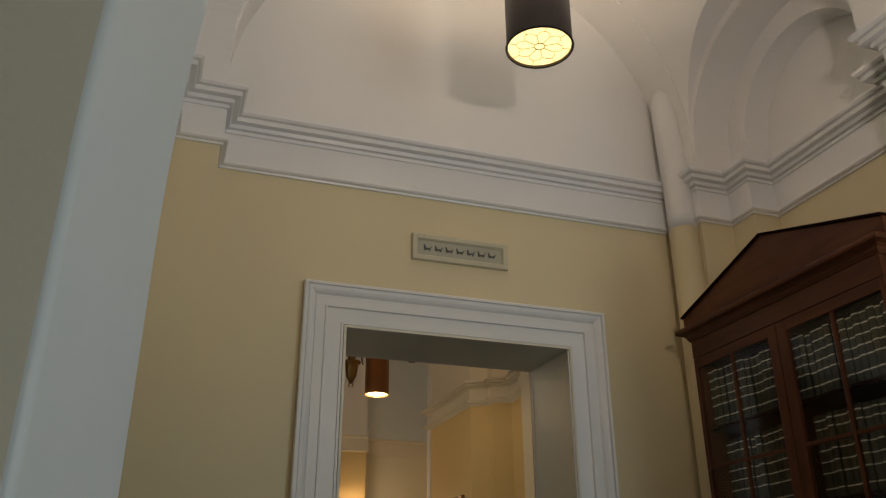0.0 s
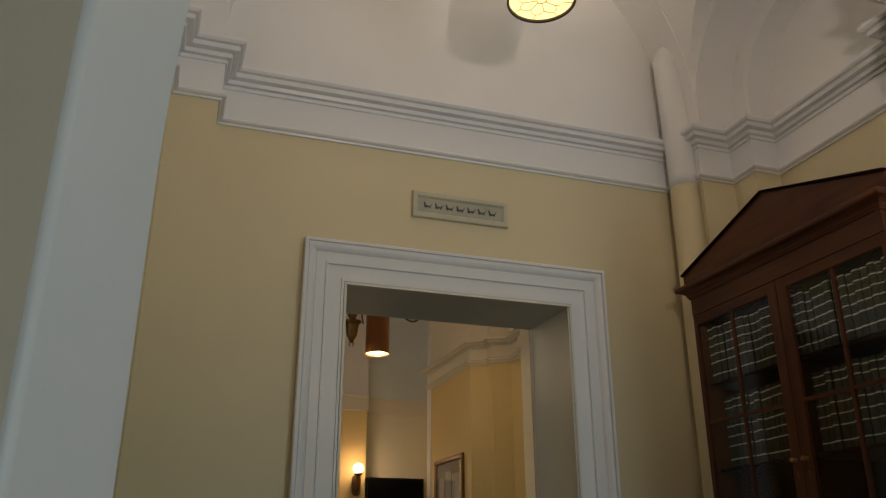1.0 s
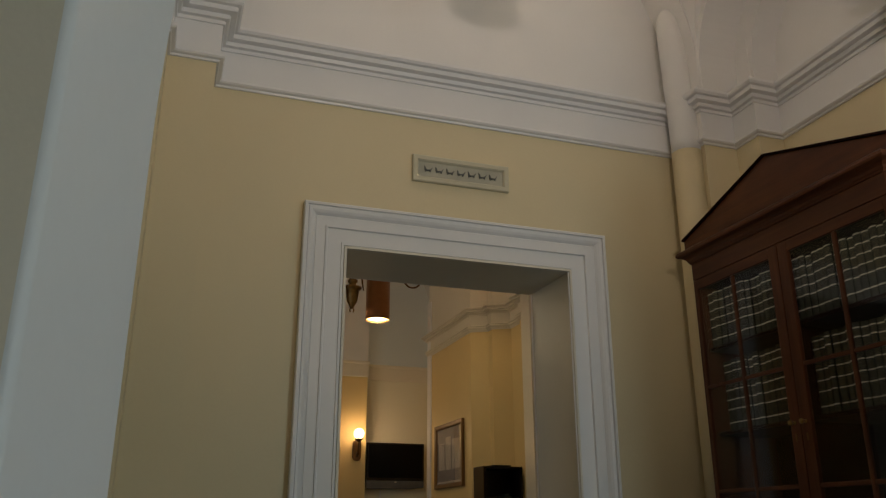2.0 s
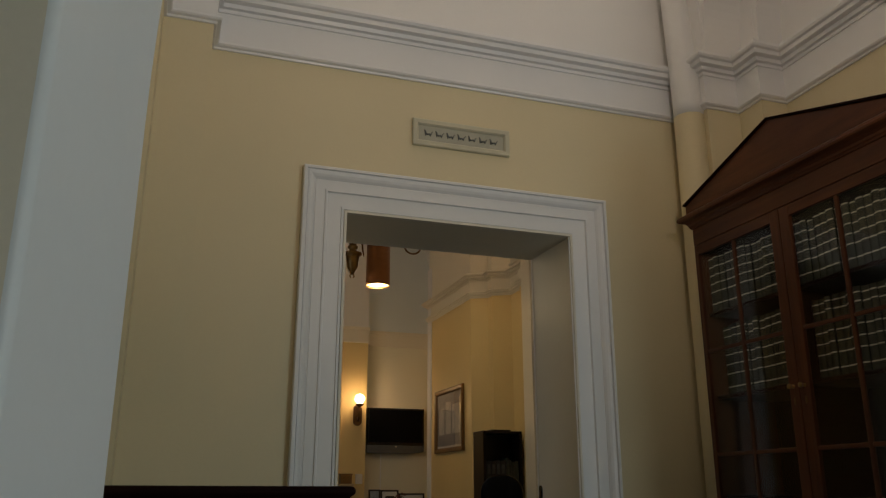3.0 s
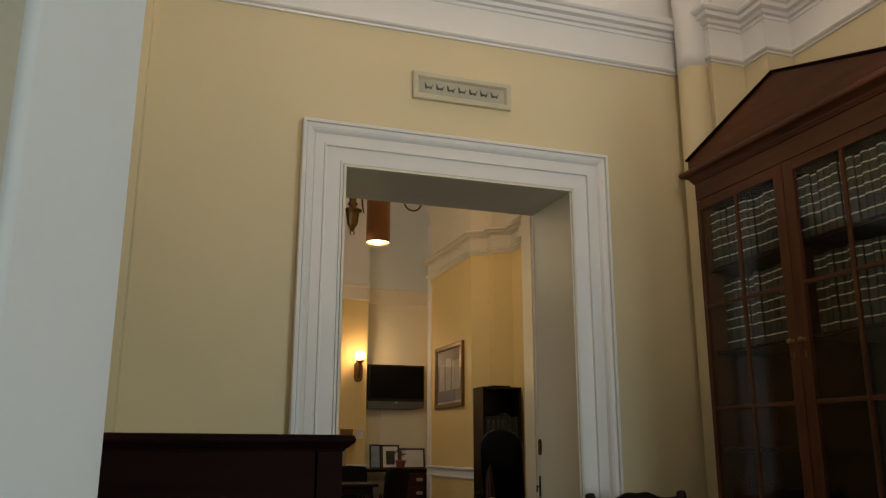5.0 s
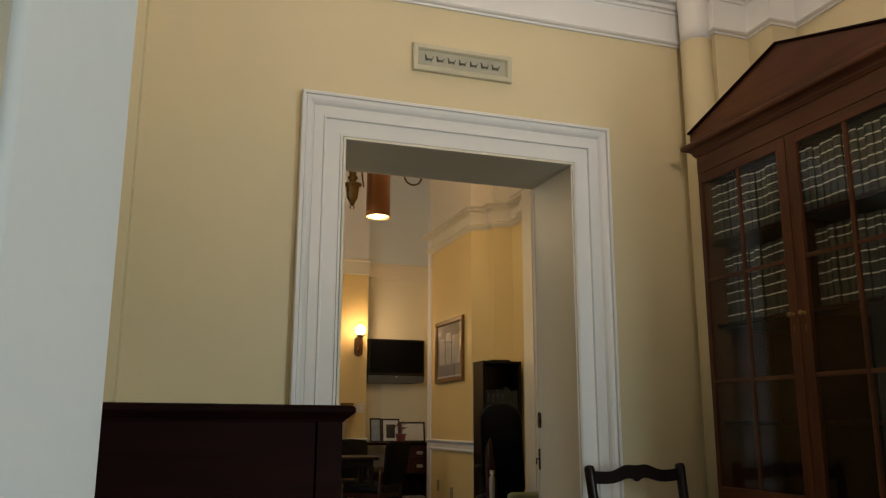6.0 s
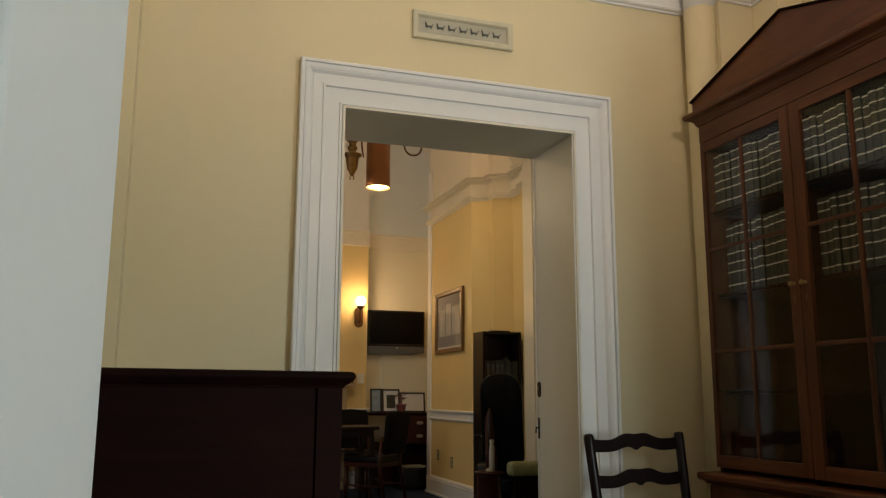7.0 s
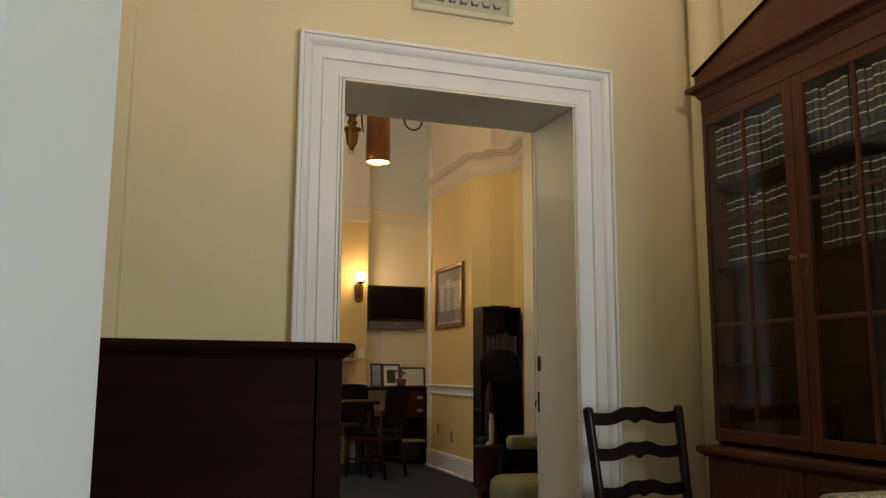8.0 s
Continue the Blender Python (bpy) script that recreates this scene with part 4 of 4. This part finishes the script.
for s in (-1, 1):
    bm = bmesh.new()
    add_box(bm, s * 0.30 - 0.03, s * 0.30 + 0.03, -0.20, 0.14, 0.755, 0.79, 0.012)
    part("armrest", bm, M_BLACK, oc)
    part("arm_post", tube(bmesh.new(), [(s * 0.24, 0, 0.47), (s * 0.31, 0, 0.50), (s * 0.305, 0, 0.76)], 0.018, 10), M_BLACK, oc)
part("gas_column", lathe(bmesh.new(), [(0.03, 0.10), (0.03, 0.44)], 16), M_BLACK, oc)
for k in range(5):
    a = 2 * math.pi * k / 5 + 0.3
    part("base_leg", tube(bmesh.new(), [(0, 0, 0.11), (0.30 * math.cos(a), 0.30 * math.sin(a), 0.075)], [0.028, 0.018], 10), M_BLACK, oc)
    part("caster", lathe(bmesh.new(), [(0.02, -0.02), (0.03, -0.012), (0.03, 0.012), (0.02, 0.02)], 16, Matrix.Translation((0.30 * math.cos(a), 0.30 * math.sin(a), 0.03)) @ pose(0, 0, 0, 90, 0, 90 + math.degrees(a))), M_BLACK, oc)

# ---- office: green armchair ----
M_GREEN = material("sage_green_upholstery", (0.25, 0.26, 0.14), 0.85, vary=0.08, scale=10, bump=0.4, bump_scale=300)
ga = thing("green_armchair", pose(2.75, 1.80, 0), "sage green upholstered armchair with dark wooden frame", "armchair")
part("seat", cushion(-0.33, 0.24, -0.30, 0.29, 0.08, 0.335, 0.11), M_GREEN, ga, smooth=True)
part("backrest", cushion(0.20, 0.34, -0.34, 0.36, 0.16, 0.95, 0.06), M_GREEN, ga, smooth=True)
for y in (-0.36, 0.34):
    part("arm_pad", cushion(-0.13, 0.24, y - 0.055, y + 0.055, 0.50, 0.615, 0.05), M_GREEN, ga, "padded sage green armrest", smooth=True)
    bm = bmesh.new()
    tube(bm, [(-0.05, y, 0.12), (-0.055, y, 0.34), (-0.07, y, 0.49), (0.0, y, 0.515), (0.22, y, 0.515)], 0.022, 10)
    part("arm_frame", bm, M_DARKWOOD, ga)
    # added dark board that fills the shaded gap below the arm pad
    part("underarm_shade_panel", box(-0.03, 0.24, y - 0.016, y + 0.016, 0.16, 0.50, 0.006), M_DARKWOOD, ga, "dark panel added for the shade under the armrest")
    for xx in (-0.36, 0.28):
        part("leg", tube(bmesh.new(), [(xx, y * 0.75, 0.0), (xx, y * 0.75, 0.2)], [0.018, 0.026], 10), M_DARKWOOD, ga)

# ---- office: drum side table with bottle, tissue and bag ----
M_REDWOOD = wood("dark_red_cherry", (0.048, 0.0105, 0.008), (0.028, 0.0065, 0.0055), 0.3, spec=0.3)
st = thing("drum_side_table", pose(2.63, 2.56, 0), "dark red drum-shaped wooden side table", "side table")
st.scale = (1, 1, 1.056)
part("body", lathe(bmesh.new(), [(0.105, 0.0), (0.11, 0.02), (0.10, 0.05), (0.10, 0.44), (0.108, 0.455)], 36), M_REDWOOD, st, smooth=True)
part("tabletop", lathe(bmesh.new(), [(0.118, 0.455), (0.126, 0.462), (0.126, 0.474), (0.118, 0.480)], 36), M_REDWOOD, st)
M_BOTTLE = material("white_plastic", (0.46, 0.44, 0.39), 0.4, vary=0.04, scale=20)
bt = thing("white_bottle", pose(2.655, 2.56, 0.5075), "tall white plastic bottle on the side table", "bottle")
part("body", lathe(bmesh.new(), [(0.021, 0), (0.023, 0.006), (0.023, 0.19), (0.018, 0.205), (0.012, 0.215), (0.012, 0.228)], 24), M_BOTTLE, bt, smooth=True)
part("cap", lathe(bmesh.new(), [(0.020, 0.222), (0.020, 0.25), (0.016, 0.254)], 20), M_BOTTLE, bt)
bm = bmesh.new()
for k in range(5):
    outline_slab(bm, [(-0.025, 0), (0.03, 0.004), (0.015, 0.03), (-0.012, 0.024)], 0.003, 0, pose(0.004 * k, 0.006 * k - 0.012, 0, 10 * k - 20, 0, 37 * k))
tissue = part("crumpled_tissue", bm, M_PAPER)
tissue.matrix_basis = pose(2.595, 2.50, 0.509)
tagged(tissue, "small crumpled white tissue on the side table", "tissue")
M_RED = material("dark_red_leather", (0.055, 0.010, 0.010), 0.4, vary=0.12, scale=9)
bag = thing("red_bag", pose(2.685, 2.635, 0.5075, 0, 0, 20), "dark red leather bag standing on the side table", "bag")
bm = bmesh.new()
outline_slab(bm, [(-0.05, 0.0), (0.05, 0.0), (0.062, 0.15), (0.056, 0.32), (0.035, 0.45), (-0.005, 0.54), (-0.04, 0.56), (-0.055, 0.45), (-0.055, 0.15)], 0.07, 0.02)
part("body", bm, M_RED, bag, smooth=True)
part("strap", tube(bmesh.new(), [(-0.05, -0.03, 0.50), (-0.075, -0.035, 0.38), (-0.07, -0.035, 0.22), (-0.05, -0.03, 0.10)], 0.005, 8), M_BLACK, bag)

# ---- office: credenza with frames and flowers ----
M_PULL = material("pale_worn_brass", (0.50, 0.45, 0.36), 0.35, 0.7, vary=0.1, scale=30)
cr = thing("credenza", pose(2.78, 6.02, 0), "dark mahogany kneehole credenza with brass drawer pulls", "credenza")
part("top", box(-0.50, 0.44, -0.29, 0.30, 0.885, 0.915, 0.006), M_DARKWOOD, cr)
part("pedestal", box(0.07, 0.42, -0.26, 0.29, 0.545, 0.885, 0.004), M_REDWOOD, cr)
part("end_panel", box(0.395, 0.42, -0.26, 0.29, 0.0, 0.545, 0.003), M_REDWOOD, cr)
part("end_panel", box(-0.48, -0.45, -0.26, 0.29, 0.0, 0.885, 0.004), M_REDWOOD, cr)
part("back_panel", box(-0.45, 0.395, 0.26, 0.28, 0.02, 0.545), M_REDWOOD, cr)
for z in (0.72, 0.565):
    d = part("drawer", box(0.085, 0.405, -0.276, -0.258, z, z + 0.145, 0.004), M_REDWOOD, cr)
    bm = bmesh.new()
    outline_slab(bm, round_rect(-0.042, 0.042, -0.020, 0.020, 0.019), 0.006, 0.001, pose(0.22, -0.28, z + 0.075))
    tube(bm, [(0.22 - 0.030, -0.283, z + 0.08), (0.22 - 0.026, -0.30, z + 0.066), (0.22 + 0.026, -0.30, z + 0.066), (0.22 + 0.030, -0.283, z + 0.08)], 0.004, 8)
    part("pull", bm, M_PULL, d, "oval pale brass pull")
M_FRAME = material("black_picture_frame", (0.012, 0.010, 0.010), 0.3, vary=0.1, scale=20)
M_MATBOARD = material("white_mat_board", (0.80, 0.80, 0.80), 0.7, vary=0.03, scale=12)
M_BLUEGREY = material("blue_grey_photograph", (0.32, 0.40, 0.50), 0.5, vary=0.15, scale=12)
M_PHOTO = material("dark_photograph", (0.05, 0.05, 0.035), 0.5, vary=0.2, scale=25, second=(0.015, 0.015, 0.012))


def photo_frame(x, w, h, inner, label):
    f = thing("photo_frame", pose(x, 6.02, 0.9155, -8, 0, 0), label, "photo frame", "frames on the credenza")
    bm = bmesh.new()
    sweep(bm, [(0, 0), (0, 0.018), (0.016, 0.018), (0.018, 0.006), (0.018, 0)], [(-w / 2, 0), (-w / 2, h), (w / 2, h), (w / 2, 0)], closed=True)
    bm.transform(Matrix(((1, 0, 0, 0), (0, 0, -1, 0), (0, 1, 0, 0), (0, 0, 0, 1))))
    part("frame", bm, M_FRAME, f)
    part("mat_board", box(-w / 2 + 0.01, w / 2 - 0.01, -0.006, 0.0, 0.01, h - 0.01), M_BLUEGREY if inner == "blue" else M_MATBOARD, f)
    if inner == "photo":
        part("photograph", box(-0.055, 0.055, -0.008, -0.005, 0.05, h - 0.07), M_PHOTO, f)
    g = part("glass", box(-w / 2 + 0.012, w / 2 - 0.012, -0.012, -0.010, 0.012, h - 0.012), M_GLASS, f)
    g.visible_shadow = False
    return f


photo_frame(2.52, 0.145, 0.29, "blue", "narrow black photo frame with blue-grey picture")
photo_frame(2.71, 0.225, 0.285, "photo", "black photo frame with dark picture and white mat")
photo_frame(2.99, 0.325, 0.245, "plain", "wide black photo frame with white mat")
M_POT = material("pink_glazed_pot", (0.30, 0.08, 0.08), 0.4, vary=0.06, scale=12)
M_LEAF = material("pink_and_green_leaves", (0.22, 0.06, 0.08), 0.6, vary=0.2, scale=30, second=(0.05, 0.08, 0.03))
pot = thing("potted_flower", pose(2.785, 5.83, 0.9155), "small pink pot with wilted pink flowers", "potted plant")
part("pot", lathe(bmesh.new(), [(0.045, 0), (0.048, 0.005), (0.06, 0.085), (0.068, 0.088), (0.068, 0.105), (0.058, 0.105), (0.05, 0.09)], 28), M_POT, pot, smooth=True)
rng = random.Random(8)
bm, bl = bmesh.new(), bmesh.new()
for k in range(9):
    a = rng.uniform(0, 6.28)
    r, h = rng.uniform(0.02, 0.075), rng.uniform(0.15, 0.24)
    tip = (r * math.cos(a), r * math.sin(a), h)
    tube(bm, [(0, 0, 0.085), (tip[0] * 0.4, tip[1] * 0.4, h * 0.75), tip], 0.0025, 6)
    for j in range(5):
        outline_slab(bl, [(0, 0), (0.012, 0.012), (0.005, 0.032), (-0.008, 0.018)], 0.002, 0, Matrix.Translation(tip) @ pose(0, 0, 0, rng.uniform(-70, 70), rng.uniform(-60, 60), rng.uniform(0, 360)))
part("stems", bm, M_LEAF, pot)
tagged(part("petals", bl, M_LEAF, pot), "wilted pink petals", kind="stuff")
prn = thing("printer", pose(2.965, 5.93, 0), "black printer with white papers on the carpet", "printer")
part("body", box(-0.20, 0.16, -0.15, 0.20, 0.0, 0.26, 0.02), M_BLACK, prn)
part("tray", box(-0.15, 0.12, -0.24, -0.15, 0.07, 0.085, 0.004), M_BLACK, prn)
for k in range(4):
    sh = part("paper_sheet", box(-0.14, 0.13, -0.13, 0.08, 0.2605 + 0.006 * k, 0.264 + 0.006 * k), M_PAPER, prn)
    sh.rotation_euler = (0, 0, radians(4 * k - 6))

# ---- office: table and chairs ----
tb = thing("meeting_table", pose(1.80, 4.88, 0), "dark wooden table in the office", "table")
part("tabletop", box(-0.60, 0.40, -0.30, 0.30, 0.765, 0.80, 0.008), M_BLACKWOOD, tb)
part("apron", box(-0.55, 0.35, -0.25, 0.25, 0.69, 0.765, 0.003), M_BLACKWOOD, tb)
for x in (-0.53, 0.33):
    for y in (-0.23, 0.23):
        part("leg", tube(bmesh.new(), [(x, y, 0), (x, y, 0.70)], [0.02, 0.03], 10), M_BLACKWOOD, tb)
M_SEATFAB = material("dark_olive_chair_fabric", (0.0060, 0.0052, 0.0036), 0.8, spec=0.15, vary=0.12, scale=14, bump=0.3, bump_scale=250)


def side_chair(m, label):
    c = thing("side_chair", m, label, "chair", "chairs at the table")
    bm = bmesh.new()
    outline_slab(bm, [(-0.19, 0.52), (-0.215, 0.90), (-0.19, 0.955), (0, 0.97), (0.19, 0.955), (0.215, 0.90), (0.19, 0.52)], 0.05, 0.016, pose(0, 0.20, 0, -7, 0, 0))
    part("backrest", bm, M_SEATFAB, c, smooth=True)
    part("seat", cushion(-0.225, 0.225, -0.24, 0.22, 0.43, 0.50, 0.025), M_LEATHER, c, smooth=True)
    part("seat_rail", box(-0.22, 0.22, -0.23, 0.22, 0.385, 0.432, 0.004), M_REDWOOD, c)
    for s in (-1, 1):
        part("back_leg", tube(bmesh.new(), [(s * 0.20, 0.29, 0), (s * 0.20, 0.21, 0.42), (s * 0.20, 0.24, 0.70)], [0.018, 0.022, 0.018], 10), M_REDWOOD, c, smooth=True)
        part("front_leg", tube(bmesh.new(), [(s * 0.20, -0.21, 0), (s * 0.20, -0.21, 0.40)], [0.017, 0.023], 10), M_REDWOOD, c, smooth=True)
        part("side_stretcher", tube(bmesh.new(), [(s * 0.20, -0.20, 0.19), (s * 0.20, 0.25, 0.19)], 0.011, 8), M_REDWOOD, c)
    return c


ch = side_chair(pose(2.19, 4.80, 0, 0, 0, -138), "dark upholstered side chair with reddish wooden legs")
copy_thing(ch, pose(2.16, 5.42, 0, 0, 0, 4))

# ---- office: mantel end, switch plate, outlets, latch ----
M_TAN = material("tan_mantel_paint", (0.40, 0.31, 0.19), 0.45, vary=0.06, scale=5)
mt = thing("mantelpiece", pose(1.55, YS, 0), "tan painted mantelpiece on the chimney breast", "mantelpiece")
part("shelf", box(-0.80, 0.70, -0.20, 0.0, 1.225, 1.27, 0.008), M_TAN, mt)
part("frieze", box(-0.72, 0.62, -0.12, 0.0, 1.05, 1.225, 0.004), M_TAN, mt)
for x in (-0.72, 0.48):
    part("pilaster", box(x, x + 0.14, -0.11, 0.0, 0.0, 1.05, 0.004), M_TAN, mt)
mb = thing("mantel_box", pose(2.17, YS - 0.09, 1.2705), "small brown wooden box on the mantelpiece", "box")
part("body", box(-0.07, 0.07, -0.05, 0.05, 0, 0.10, 0.004), M_GILT, mb)
part("lid", box(-0.074, 0.074, -0.054, 0.054, 0.10, 0.118, 0.004), M_GILT, mb)
sw = thing("light_switch", pose(2.355, YS, 1.33), "cream light switch plate on the yellow wall", "light switch")
part("plate", box(-0.045, 0.045, -0.008, 0.0, -0.06, 0.06, 0.003), M_TRIM, sw)
part("toggle", box(-0.006, 0.006, -0.016, -0.007, -0.012, 0.012, 0.002), M_TRIM, sw)
M_OUTLET = material("brown_outlet_plate", (0.26, 0.20, 0.10), 0.4, vary=0.05, scale=20)
for y, z in ((5.24, 0.45), (4.76, 0.40)):
    o = thing("wall_outlet", pose(3.07, y, z), "brownish outlet plate low on the yellow wall", "outlet", "outlets on the office wall")
    part("plate", box(-0.006, 0.0, -0.035, 0.035, -0.06, 0.06, 0.002), M_OUTLET, o)
    for dz in (-0.025, 0.025):
        part("socket", box(-0.008, -0.005, -0.014, 0.014, dz - 0.014, dz + 0.014, 0.002), M_PLATE, o)
lt = thing("door_latch", pose(DX1 - 0.012, 0.488, 1.165), "black metal latch plate on the doorway lining", "latch")
part("plate", outline_slab(bmesh.new(), round_rect(-0.022, 0.022, -0.046, 0.046, 0.020), 0.005, 0.0012, pose(-0.002, 0, 0, 0, 0, 90)), M_BLACK, lt)
part("bolt", box(-0.010, -0.003, -0.008, 0.008, -0.018, 0.018, 0.002), M_BRONZE, lt)
lt2 = thing("door_latch", pose(DX1 - 0.012, 0.50, 0.94), "black metal lever on the doorway lining", "latch")
part("plate", box(-0.004, 0.0, -0.012, 0.012, -0.06, 0.06, 0.0015), M_BLACK, lt2)
part("lever", tube(bmesh.new(), [(-0.003, 0, 0.0), (-0.02, 0, 0.005), (-0.022, 0, -0.03)], 0.005, 8), M_BLACK, lt2)
